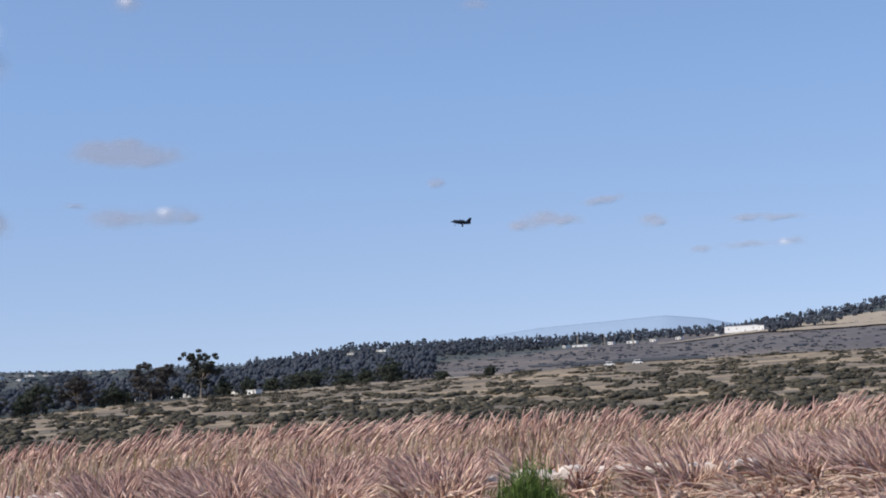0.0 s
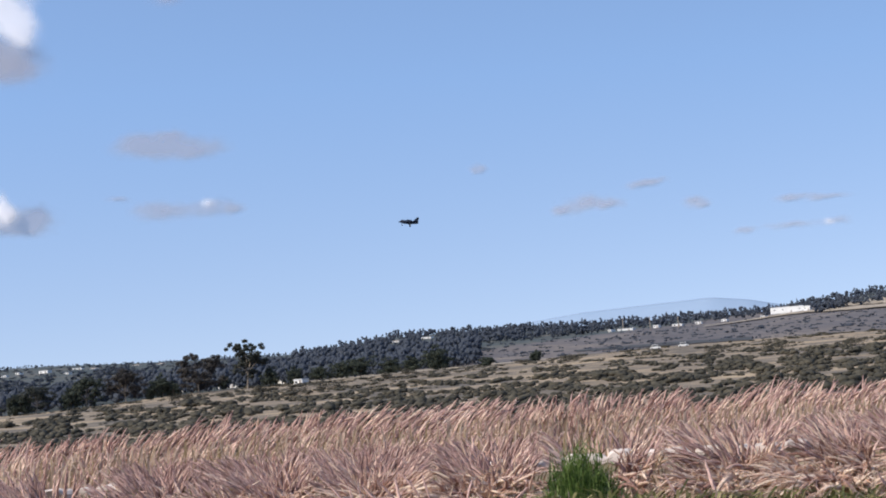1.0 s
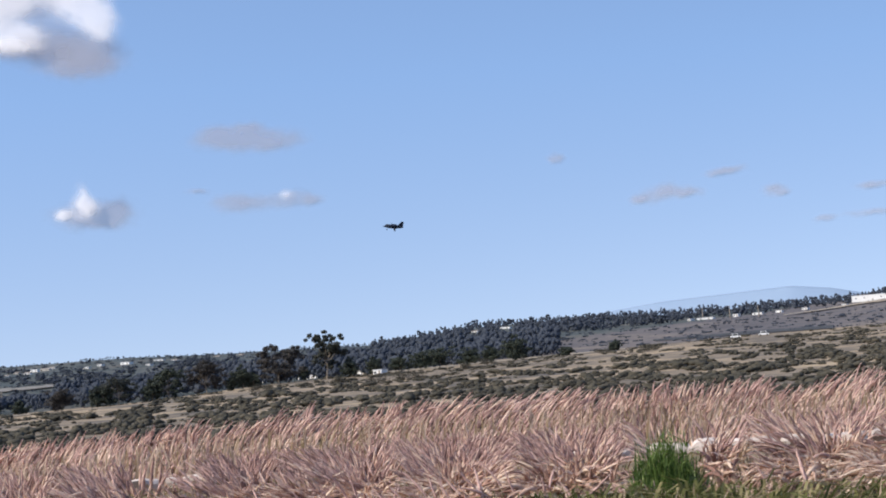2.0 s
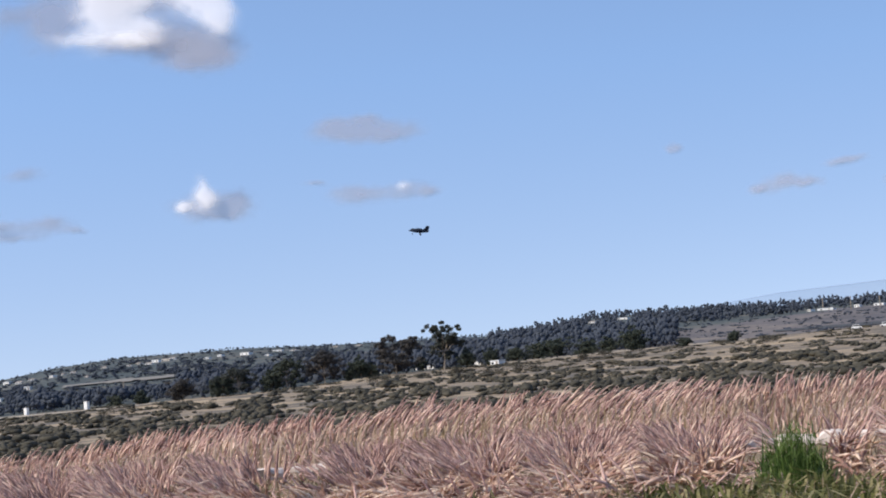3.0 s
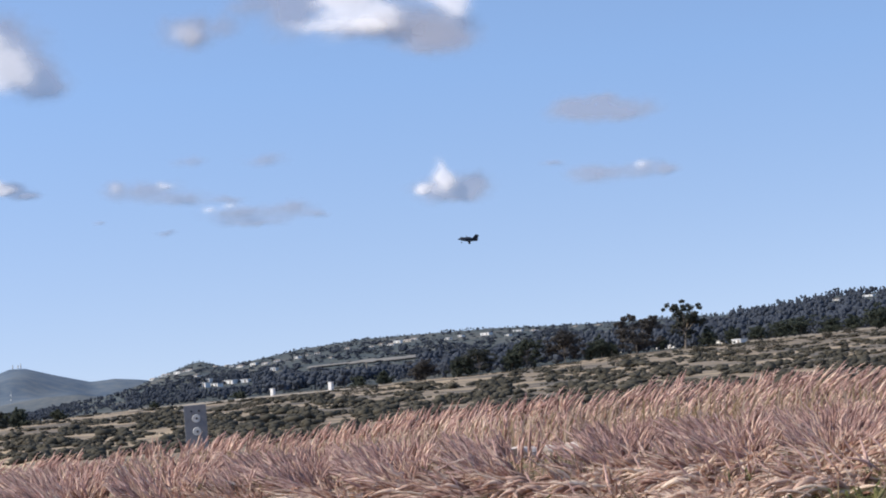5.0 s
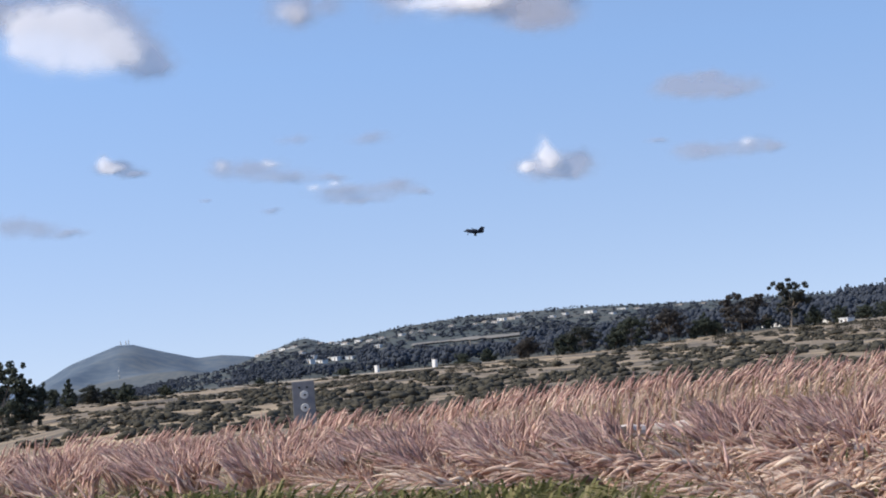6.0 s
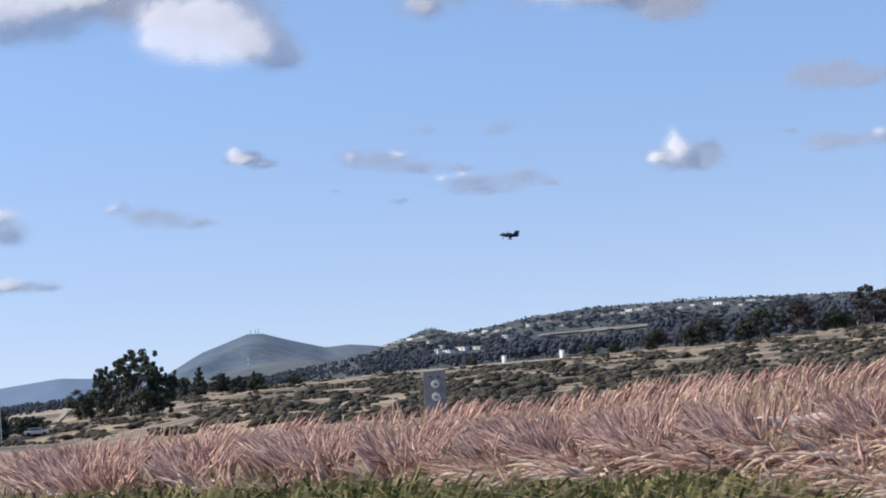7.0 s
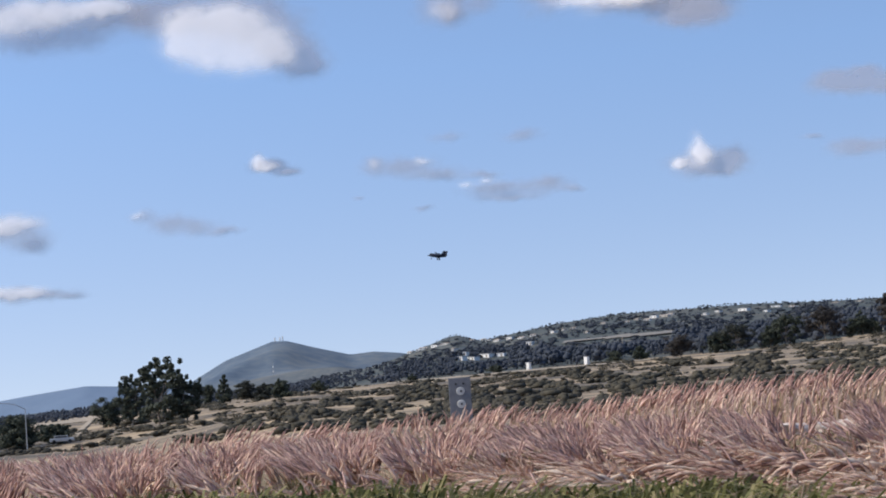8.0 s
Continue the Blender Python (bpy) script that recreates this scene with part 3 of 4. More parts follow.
# distant woods on the hills: one mass of many small trees
wr = random.Random(9)
wood_kinds = []
for i in range(10):
    vs, fs = [], []
    r = random.Random(300 + i)
    tall = r.random() < .35
    for _ in range(6):
        z = r.uniform(.2, .82)
        c = (r.uniform(-.3, .3) * (1.15 - z), r.uniform(-.3, .3), z)
        lump(r, vs, fs, c, (.13 if tall else .2) * r.uniform(.7, 1.2), .15)
        leaf_cloud(r, vs, fs, c, (.16 if tall else .25), .18, 6, .06, .3)
    strip(vs, fs, [Vector((0, 0, -.05)), Vector((0, 0, .5))], [.025, .015], Vector((1, 0, 0)))
    wood_kinds.append((np.array(vs), fs))


def scatter(name, spots, shapes, mat, label, category):
    """Many small plants joined: spots of (place, width, height, turn)."""
    vs, fs, base = [], [], 0
    for p, w, h, turn in spots:
        co, faces = shapes[wr.randrange(len(shapes))]
        c, s = math.cos(turn), math.sin(turn)
        out = np.stack([(co[:, 0] * c - co[:, 1] * s) * w + p.x, (co[:, 0] * s + co[:, 1] * c) * w + p.y, co[:, 2] * h + p.z], 1)
        vs.append(out)
        fs += [tuple(i + base for i in f) for f in faces]
        base += len(co)
    return tagged(sheet(name, np.concatenate(vs).tolist(), fs, mat, smooth=True), label, category, kind="stuff")


def wooded(az, el):
    f, c = FOOT(az), CREST(az)
    clear = noise.noise((az * .5, el * 3.0, 4))
    if az < -24:
        return .8 if f - .03 < el < f + .16 else 0
    if az < -13:
        if el < f + .42:
            return .95
        if -18.8 < az < -15.2 and .66 < el < .84:
            return 0
        return .85 if clear > -.05 else .4
    if az < -6:
        if el < f + .62:
            return 1.0
        return .85 if clear > -.1 else .35
    if az < -.5:
        return 1.0 if el < c - .05 else .8
    if az < 9:
        return .95 if el > 1.16 + .025 * az else 0
    return .9 if el > c - .34 else 0


HOMES = [(-22.8, .84, .35, .09), (-22.45, .87, .3, .08), (-22.1, .93, .25, .08), (-20.6, .91, .3, .09), (-20.2, .94, .28, .09), (-19.85, .95, .3, .08), (-19.5, 1.0, .25, .08), (-19.63, .72, .22, .13),
         (-16.4, 1.24, .22, .08), (-16.1, 1.22, .25, .09), (-15.9, 1.26, .3, .1), (-15.6, 1.28, .4, .1), (-15.4, 1.32, .22, .09), (-13.25, 1.29, .4, .09), (-11.84, 1.3, .25, .06), (-21.0, 1.0, .22, .07),
         (-18.9, 1.05, .2, .07), (-18.3, 1.12, .22, .07), (-17.4, 1.2, .22, .07), (-14.4, 1.25, .22, .06), (-23.2, .75, .22, .08), (-2.9, 1.44, .3, .08), (-12.6, 1.2, .2, .06), (-21.9, .75, .2, .08), (-17.9, .95, .18, .07), (-22.95, .80, .2, .07), (-22.25, .9, .2, .06), (-21.35, .98, .18, .06), (-20.85, .93, .2, .07), (-18.6, 1.1, .18, .06), (-16.7, 1.2, .2, .06), (-12.3, 1.33, .35, .05), (-10.6, 1.31, .3, .05), (-9.9, 1.3, .3, .05), (-14.0, 1.3, .2, .06)]
BLOCKS = [(-21.73, .40, .3, .11), (-21.35, .42, .3, .08), (-20.95, .44, .4, .10), (-20.55, .44, .35, .09), (-21.6, .53, .2, .09), (-2.0, 1.47, .35, .05)]
SHEDS = [(3.50, 1.26, .22, .08), (3.95, 1.27, .8, .07), (4.85, 1.28, .28, .09), (5.47, 1.28, .5, .07), (6.1, 1.29, .3, .08), (6.86, 1.32, .3, .07), (8.0, 1.33, .25, .07)]
HALLS = [(8.72, 1.42, .98, .17), (9.28, 1.44, .2, .13)]


def clear_of_homes(az, d, h):
    """Plants keep out of the open ground before the houses."""
    top = math.degrees(math.atan2(land(az, d) + h - EYE_Z, d))
    foot = math.degrees(math.atan2(land(az, d) - EYE_Z, d))
    return all(abs(az - a) > w / 2 + .05 or top < e + .045 or foot > e + .02 for a, e, w, t in HOMES + BLOCKS + SHEDS + HALLS)


spots = []
while len(spots) < 5600:
    az = wr.uniform(-38, 17)
    f, c = FOOT(az), CREST(az)
    el = wr.uniform(f, max(f + .15, c))
    if wr.random() > wooded(az, el):
        continue
    d = wr.uniform(905, 1500) if az < -24 else ground_at_el(az, el, 900)
    h = wr.uniform(5.5, 10.5) * (.8 if el > c - .1 else 1.0) * (.42 if -24 < az < -6 and el > f + .5 else 1) * (.5 + .5 * smooth01((az + 24) / 5))
    if -18.9 < az < -15.3 and el < .7:      # kept low below the bare terrace
        h = min(h, max(2.5, EYE_Z + d * math.tan(radians(.69)) - land(az, d)))
    if not clear_of_homes(az, d, h):
        continue
    spots.append((at_ground(az, d, .3), max(5, h) * wr.uniform(.7, 1.1) * (1.9 if -24 < az < -6 and el > f + .5 else 1), h, wr.uniform(0, 6.28)))
for az in np.arange(-23.5, 14, .09):
    if wr.random() < .85:
        grove = az > -8.2 or -19.2 < az < -18.6 or -14.6 < az < -13.3
        h = wr.uniform(1.6, 3.2) * (1.7 if grove else 1) if az < -6 else wr.uniform(6, 11)
        if clear_of_homes(az, 2270, h):
            spots.append((at_ground(az + wr.uniform(-.04, .04), wr.uniform(2240, 2295), .3), h * wr.uniform(.6, 1.0) * (1.7 if az < -8.2 else 1), h, wr.uniform(0, 6.28)))
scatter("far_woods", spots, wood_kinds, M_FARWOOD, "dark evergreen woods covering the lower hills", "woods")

bush_kinds = []
for i in range(8):
    vs, fs = [], []
    r = random.Random(400 + i)
    for _ in range(5):
        c = (r.uniform(-.42, .42), r.uniform(-.42, .42), r.uniform(.1, .5))
        lump(r, vs, fs, c, r.uniform(.13, .24), r.uniform(.16, .3))
        leaf_cloud(r, vs, fs, c, .24, .3, 7, .06, .6)
    bush_kinds.append((np.array(vs), fs))
spots = []
while len(spots) < 7200:
    az = wr.uniform(-38, 17)
    f = FOOT(az)
    el = f + .02 - (f + 1.45) * wr.random() ** 1.2
    patch = noise.noise((az * .8, el * 9.0, 11)) + .6 * noise.noise((az * 2.4, el * 24, 12))
    if wr.random() > (.02 if az < -23 else .24 + .22 * smooth01((f - .2 - el) / .35)) + 2.6 * patch:
        continue
    if az < -32.2 and -.85 < el < -.38:
        continue
    d = ground_at_el(az, el, 48, 895)
    h = (wr.uniform(.5, 1.0) if wr.random() < .86 else wr.uniform(1.0, 1.7)) * (.55 + min(.6, d / 700))
    spots.append((at_ground(az, d, .1), h * wr.uniform(1.5, 2.6) * (.9 + d / 800), h, wr.uniform(0, 6.28)))
scatter("scrub", spots, bush_kinds, M_SCRUB, "low olive-brown chaparral scrub on dry grassland", "scrub")
spots = []
for _ in range(1900):
    az = wr.uniform(-24, 16)
    f, c = FOOT(az), CREST(az)
    d = ground_at_el(az, wr.uniform(f, c), 900)
    h = wr.uniform(.8, 1.8)
    if not clear_of_homes(az, d, h):
        continue
    spots.append((at_ground(az, d, .2), h * wr.uniform(1.5, 3.5), h, wr.uniform(0, 6.28)))
scatter("scrub", spots, bush_kinds, M_FARWOOD, "haze-blued grey-green brush on the far slopes", "scrub")


def big_shrub(az, el, wide, tall, seed):
    rng = random.Random(seed)
    d = ground_at_el(az, el, 75, 890)
    w, h = d * math.tan(radians(wide)) / 2, d * math.tan(radians(tall))
    ob = empty("shrub", Matrix.Translation(at_ground(az, d, .1)), "dark green rounded chaparral shrub on golden grass", "shrub", "large shrubs on the plain")
    vs, fs = [], []
    bm = bmesh.new()
    for _ in range(9):
        c = Vector((rng.uniform(-.7, .7) * w, rng.uniform(-.7, .7) * w, rng.uniform(.3, .7) * h))
        leaf_cloud(rng, vs, fs, c, .42 * w, .32 * h, 70, max(.08, h * .06))
        rod(bm, (0, 0, 0), c, h * .03, h * .012, 5)
    sheet("crown", vs, fs, M_SCRUB, ob)
    part("stem", bm, M_BARK, ob)


for i, (a, e, wd, tl) in enumerate(((-28.55, -.97, 1.2, .38), (-7.0, .22, .55, .3), (-6.0, .1, .9, .3), (-5.0, .2, 1.0, .28), (-3.3, .35, .5, .25), (-2.6, .42, .6, .25), (-9.4, .15, .8, .3), (-10.8, .0, .8, .25),
                                      (.8, .5, .6, .2), (2.2, .45, .7, .2), (6.5, .4, .9, .22), (8.2, .35, .9, .25), (10.4, .3, 1.0, .3), (-14.6, -.15, .9, .22), (-17.5, -.2, .8, .22), (-20.5, -.35, .9, .25), (-23.5, -.4, .9, .24), (-25.5, -.5, .8, .25), (-27.0, -.75, .8, .22), (-24.5, -.7, .8, .2), (-29.8, -.95, .8, .22), (-31.2, -1.0, .7, .2))):
    big_shrub(a, e, wd, tl, 500 + i)


def house(az, el, wide, tall, flat, label, seed, lo=900.0, name="house"):
    """A house whose foot shows at elevation el: walls, roof, windows and a door."""
    rng = random.Random(seed)
    d = ground_at_el(az, el, lo)
    w, h = d * math.tan(radians(wide)), d * math.tan(radians(tall))
    deep = min(14.0, max(5.0, w * .6))
    p = at_ground(az, d, .4)
    ob = empty(name, pose(p.x, p.y, p.z, 0, 0, -az - 32 + rng.uniform(-16, 16) if w < 30 else -az - 12), label, "house" if name == "house" else "building", "buildings on the hills")
    bm = bmesh.new()
    wall = h if flat else h * .68
    box(bm, (w, deep, wall + .4), (0, 0, wall / 2), .05)
    part("wall", bm, M_WHITE if flat or rng.random() < .72 else M_CREAM, ob)
    bm = bmesh.new()
    if flat:
        box(bm, (w + .5, deep + .5, .35), (0, 0, wall + .37), .05)
    else:
        e, r = w / 2 + .4, deep / 2 + .4
        vs = [bm.verts.new(c) for c in ((-e, -r, wall), (e, -r, wall), (e, r, wall), (-e, r, wall), (-e * .72, 0, h + .4), (e * .72, 0, h + .4))]
        for f in ((0, 1, 5, 4), (2, 3, 4, 5), (1, 2, 5), (3, 0, 4), (3, 2, 1, 0)):
            bm.faces.new([vs[i] for i in f])
    part("roof", bm, M_PALEROOF if flat else M_ROOF, ob)
    n = max(2, int(w / 7))
    for i in range(n):
        bm = bmesh.new()
        x = (i + .5) / n * w - w / 2
        door = i == n // 2
        box(bm, (1.1, .08, 2.0) if door else (1.3, .08, .9), (x, -deep / 2 - .03, 1.2 if door else wall * .6), .02)
        part("door" if door else "window", bm, M_ROOF if door else M_GLASS, ob)


HOUSE = "white stucco house on a brushy hillside"
for i, (a, e, w, t) in enumerate(HOMES):
    house(a, e, w * .8, t * .72, i % 3 == 1, HOUSE, 600 + i)
for i, (a, e, w, t) in enumerate(BLOCKS):
    house(a, e, w, t * 1.0, True, "long white flat-roofed building among dark trees", 650 + i, name="building")
for i, (a, e, w, t) in enumerate(SHEDS):
    house(a, e, w * .6, t * .8, True, "small white shed before a belt of trees", 660 + i, name="building")
for i, (a, e, w, t) in enumerate(HALLS):
    house(a, e, w, t, True, "long white hall on a wooded rise", 670 + i, name="building")
for i, (a, e, w, t) in enumerate(((-6.35, .44, .55, .10), (-5.82, .42, .3, .10), (-7.9, .45, .7, .06), (-9.4, .44, .6, .06), (-11.6, .40, .18, .08), (-11.1, .41, .12, .08))):
    house(a, e, w, t * 1.35, True, "low white building behind eucalyptus trees", 680 + i, lo=500, name="building")


def tower(az, top, base):
    d = ground_at_el(az, base, 300, 880)
    h = d * (math.tan(radians(top)) - math.tan(radians(base)))
    ob = empty("equipment_shelter", Matrix.Translation(at_ground(az, d, .2)) @ pose(0, 0, 0, 0, 0, -az - 38), "small white upright equipment shelter on the plain", "shelter", "white shelters")
    bm = bmesh.new()
    box(bm, (h * .46, h * .44, h), (0, 0, h / 2), .04)
    part("body", bm, M_WHITE, ob)
    bm = bmesh.new()
    box(bm, (h * .54, h * .52, .12), (0, 0, h + .06), .02)
    part("roof", bm, M_PALEROOF, ob)
    bm = bmesh.new()
    box(bm, (h * .2, .06, h * .45), (h * .08, -h * .22 - .03, h * .25), .01)
    part("door", bm, M_PALEROOF, ob)


tower(-19.73, .27, .03)
tower(-18.0, .35, .09)


def pole(az, top, base, lo, r, label):
    d = ground_at_el(az, base, lo)
    h = d * (math.tan(radians(top)) - math.tan(radians(base)))
    ob = empty("utility_pole", Matrix.Translation(at_ground(az, d, .3)), label, "pole", "poles")
    bm = bmesh.new()
    rod(bm, (0, 0, 0), (0, 0, h), r * 1.2, r * .8)
    part("pole", bm, M_BARK, ob)
    bm = bmesh.new()
    box(bm, (h * .16, r, r), (0, -r * 1.6, h * .93), .02)
    part("crossarm", bm, M_BARK, ob)


for a, t, b in ((3.85, 1.66, 1.27), (4.65, 1.63, 1.22), (5.48, 1.56, 1.22), (-16.9, .75, .35)):
    pole(a, t, b, 900, .35, "pale tall pole before dark trees")


def mast(az, top, base, d, r):
    h = d * (math.tan(radians(top)) - math.tan(radians(base)))
    p = place(az, base, d)
    ob = empty("antenna_mast", Matrix.Translation(p), "thin antenna mast on a mountain summit", "mast", "antenna masts")
    bm = bmesh.new()
    for k in range(3):
        a = k * 2.094
        rod(bm, (math.cos(a) * r * 2, math.sin(a) * r * 2, -4), (math.cos(a) * r * .5, math.sin(a) * r * .5, h), r * .5, r * .3, 6)
    part("lattice", bm, M_STEEL, ob)
    for z in (.55, .8):
        bm = bmesh.new()
        bmesh.ops.create_cone(bm, cap_ends=True, segments=12, radius1=r * 1.3, radius2=r * 1.1, depth=r)
        bmesh.ops.transform(bm, matrix=pose(0, -r * 2, h * z, 90, 0, 0), verts=bm.verts)
        part("dish", bm, M_WHITE, ob)


for a, t in ((-27.20, 1.50), (-27.05, 1.50), (-26.97, 1.53)):
    mast(a, t, 1.33, 3495, .8)
mast(-27.3, .74, .2, 2650, .7)


def drape(name, outline, mat, lift, label, category, n=30):
    """A strip laid on the ground between two lines of (azimuth, elevation), near and far."""
    vs, fs = [], []
    near, far = outline
    for i in range(n + 1):
        for line in (near, far):
            f = i / n * (len(line) - 1)
            k = min(len(line) - 2, int(f))
            az, el = (line[k][j] + (line[k + 1][j] - line[k][j]) * (f - k) for j in (0, 1))
            vs.append(tuple(at_ground(az, ground_at_el(az, el, 80), -lift)))
    fs = [(2 * i, 2 * i + 2, 2 * i + 3, 2 * i + 1) for i in range(n)]
    return tagged(sheet(name, vs, fs, mat, smooth=True), label, category, kind="structure")


drape("pavement", ([(-18.7, .69), (-17, .73), (-15.4, .75)], [(-18.6, .74), (-17, .80), (-15.4, .83)]), M_TERRACE, .9, "bare pale terrace cut into the slope", "dirt")
drape("pavement", ([(-24, -.14), (-20, -.05), (-16, .02)], [(-24, -.08), (-20, .0), (-16, .06)]), M_DIRT, .25, "bare tan dirt track across the plain", "track")
drape("pavement", ([(-5.6, .42), (-3.5, .47), (-1, .53), (1.5, .57)], [(-5.6, .48), (-3.5, .52), (-1, .57), (1.5, .6)]), M_DIRT, .25, "open golden dry field", "field")
drape("pavement", ([(6.2, 1.16), (9, 1.34), (11.4, 1.33), (14, 1.35)], [(6.2, 1.18), (9, 1.40), (11.4, 1.42), (14, 1.46)]), M_DIRT, 1.0, "pale dirt road across the rise", "track")
drape("pavement", ([(10.2, 1.45), (12, 1.44), (14, 1.46)], [(10.2, 1.5), (12, 1.68), (14, 1.8)]), M_DIRT, .9, "bare tan slope on the rise", "dirt")
drape("road", ([(2.4, .735), (5, .72), (7.6, .69)], [(2.4, .79), (5, .81), (7.6, .77)]), M_ASPHALT, .3, "dark asphalt taxiway across the plain", "road")
drape("road", ([(-38, -1.42), (-34.5, -1.3), (-33, -1.12)], [(-38, -1.32), (-34.5, -1.22), (-33, -1.07)]), M_ASPHALT, .2, "grey asphalt road below the bank", "road")
drape("pavement", ([(-34.6, -.66), (-33.5, -.62), (-32.4, -.58)], [(-34.6, -.5), (-33.5, -.47), (-32.4, -.42)]), M_DIRT, .3, "tan dirt field beyond the road", "field")

drape("pavement", ([(-33.36, -1.1), (-33.0, -.75), (-32.78, -.57)], [(-33.2, -1.1), (-32.84, -.75), (-32.62, -.57)]), M_DIRT, .35, "pale dirt path up a bank", "path")


def vehicle(az, el, lo, paint, label, name="car", length=4.6, turn=0):
    d = ground_at_el(az, el, lo)
    p = at_ground(az, d, -.35)
    ob = empty(name, Matrix.Translation(p) @ pose(0, 0, 0, 0, 0, -az + turn), label, name, "parked vehicles")
    bm = bmesh.new()
    tall = 1.35 if name == "car" else 1.8
    box(bm, (length, 1.8, .62), (0, 0, .62), .12)
    part("body", bm, paint, ob)
    bm = bmesh.new()
    box(bm, (length * .56, 1.6, tall - .85), (-.15, 0, .9 + (tall - .85) / 2), .1)
    part("cabin", bm, paint, ob)
    for s in (1, -1):
        bm = bmesh.new()
        box(bm, (length * .48, .03, (tall - .85) * .6), (-.15, s * .81, .95 + (tall - .85) / 2), .01)
        part("side_window", bm, M_GLASS, ob)
        for x in (-length * .32, length * .32):
            bm = bmesh.new()
            bmesh.ops.create_cone(bm, cap_ends=True, segments=14, radius1=.33, radius2=.33, depth=.22)
            bmesh.ops.transform(bm, matrix=pose(x, s * .82, .33, 90, 0, 0), verts=bm.verts)
            part("wheel", bm, M_DARK, ob)


vehicle(-33.6, -1.22, 90, M_PAINT, "silver car parked at the roadside")
vehicle(4.75, .62, 600, M_WHITE, "white van parked on the plain", "van", 4.2)
vehicle(5.58, .63, 600, M_WHITE, "white van parked on the plain", "van", 4.2)


def street_lamp(az, top, base):
    d = ground_at_el(az, base, 90)
    h = d * (math.tan(radians(top)) - math.tan(radians(base)))
    ob = empty("street_lamp", Matrix.Translation(at_ground(az, d, .1)) @ pose(0, 0, 0, 0, 0, -az), "grey steel street lamp with a long curved arm", "street lamp")
    bm = bmesh.new()
    rod(bm, (0, 0, 0), (0, 0, h), h * .014, h * .009)
    part("pole", bm, M_STEEL, ob)
    bm = bmesh.new()
    pts = [Vector((0, 0, h)), Vector((-h * .18, 0, h * 1.10)), Vector((-h * .38, 0, h * 1.16)), Vector((-h * .56, 0, h * 1.17))]
    for a, b in zip(pts, pts[1:]):
        rod(bm, a, b, h * .009, h * .008)
    arm = part("arm", bm, M_STEEL, ob)
    bm = bmesh.new()
    box(bm, (h * .1, h * .04, h * .02), (-h * .6, 0, h * 1.165), .02)
    part("lamp_head", bm, M_STEEL, arm)


street_lamp(-34.6, -.08, -1.33)


# grey marker post with two round reflectors, standing in the grass
def marker_post():
    d = 18.6
    p = near(-21.82, -1, d)
    p.z = land(-21.82, d) - .05
    ob = empty("marker_post", Matrix.Translation(p) @ pose(0, 0, 0, 0, 0, 21.8), "flat grey marker post with two round reflectors", "marker")
    z = lambda el: EYE_Z + d * math.tan(radians(el)) - p.z
    w = d * math.tan(radians(.66))
    bm = bmesh.new()
    box(bm, (w, .012, z(-.08) + .1), (0, 0, (z(-.08) - .1) / 2), .004)
    blade = part("blade", bm, M_POST, ob)
    for el in (-.48, -.86):
        bm = bmesh.new()
        bmesh.ops.create_cone(bm, cap_ends=True, segments=24, radius1=w * .19, radius2=w * .17, depth=.006)
        bmesh.ops.transform(bm, matrix=pose(w * .03, -.009, z(el), 90, 0, 0), verts=bm.verts)
        disc = part("reflector", bm, M_REFL, ob, "pale round reflector disc")
        bm = bmesh.new()
        bmesh.ops.create_cone(bm, cap_ends=True, segments=12, radius1=w * .05, radius2=w * .05, depth=.008)
        bmesh.ops.transform(bm, matrix=pose(w * .05, -.013, z(el), 90, 0, 0), verts=bm.verts)
        part("bolt", bm, M_DARK, disc)
    for x in (-.17, .17):
        bm = bmesh.new()
        bmesh.ops.create_cone(bm, cap_ends=True, segments=10, radius1=w * .045, radius2=w * .045, depth=.006)
        bmesh.ops.transform(bm, matrix=pose(w * x, -.008, z(-.26), 90, 0, 0), verts=bm.verts)
        part("bolt", bm, M_DARK, ob)


marker_post()

# ---- the clouds of the day ----
GREY, LIT = "soft flat grey fair-weather cloud", "small cumulus cloud with a sunlit white top"
BIG = "large white cumulus cloud with a grey underside"
cloud(-16.03, 12.1, [(0.0, 0.0, 1.78, 0.56), (2.43, -1.74, 0.75, 0.44), (1.09, -1.4, 1.23, 0.39), (-2.25, -0.7, 0.82, 0.56), (1.71, -2.11, 0.82, 0.2)], [(-0.73, -0.7, 0.75, 0.56), (0.01, 0.16, 1.23, 0.5), (2.59, -0.75, 0.49, 0.4), (0.42, -1.19, 0.61, 0.29), (2.04, -0.13, 0.68, 0.4)], BIG, 0.72, 1)
cloud(-21.49, 10.82, [(0.0, 0.0, 0.75, 0.33), (-0.48, 0.26, 0.41, 0.24), (1.0, 0.2, 0.61, 0.24), (1.88, 0.81, 0.82, 0.28)], [(-0.08, 0.08, 0.44, 0.29)], "thin white ragged cloud", 0.42, 2)
cloud(-29.49, 11.2, [(0.0, 0.0, 1.64, 0.44), (3.29, -1.23, 0.82, 0.47), (2.17, -0.26, 1.23, 0.5), (3.78, -1.68, 0.61, 0.24)], [(0.95, -0.87, 1.09, 0.53), (2.28, -1.18, 1.09, 0.44), (0.3, -0.51, 0.68, 0.4), (1.66, -0.4, 0.82, 0.4)], BIG, 0.78, 3)
cloud(-33.5, 10.68, [(0.0, 0.0, 1.64, 0.39), (2.01, 0.59, 1.78, 0.39), (-0.94, 0.68, 1.64, 0.44)], [(-1.11, 0.52, 1.09, 0.33), (0.04, 0.73, 0.96, 0.28), (1.69, 0.85, 1.09, 0.22)], BIG, 0.6, 4)
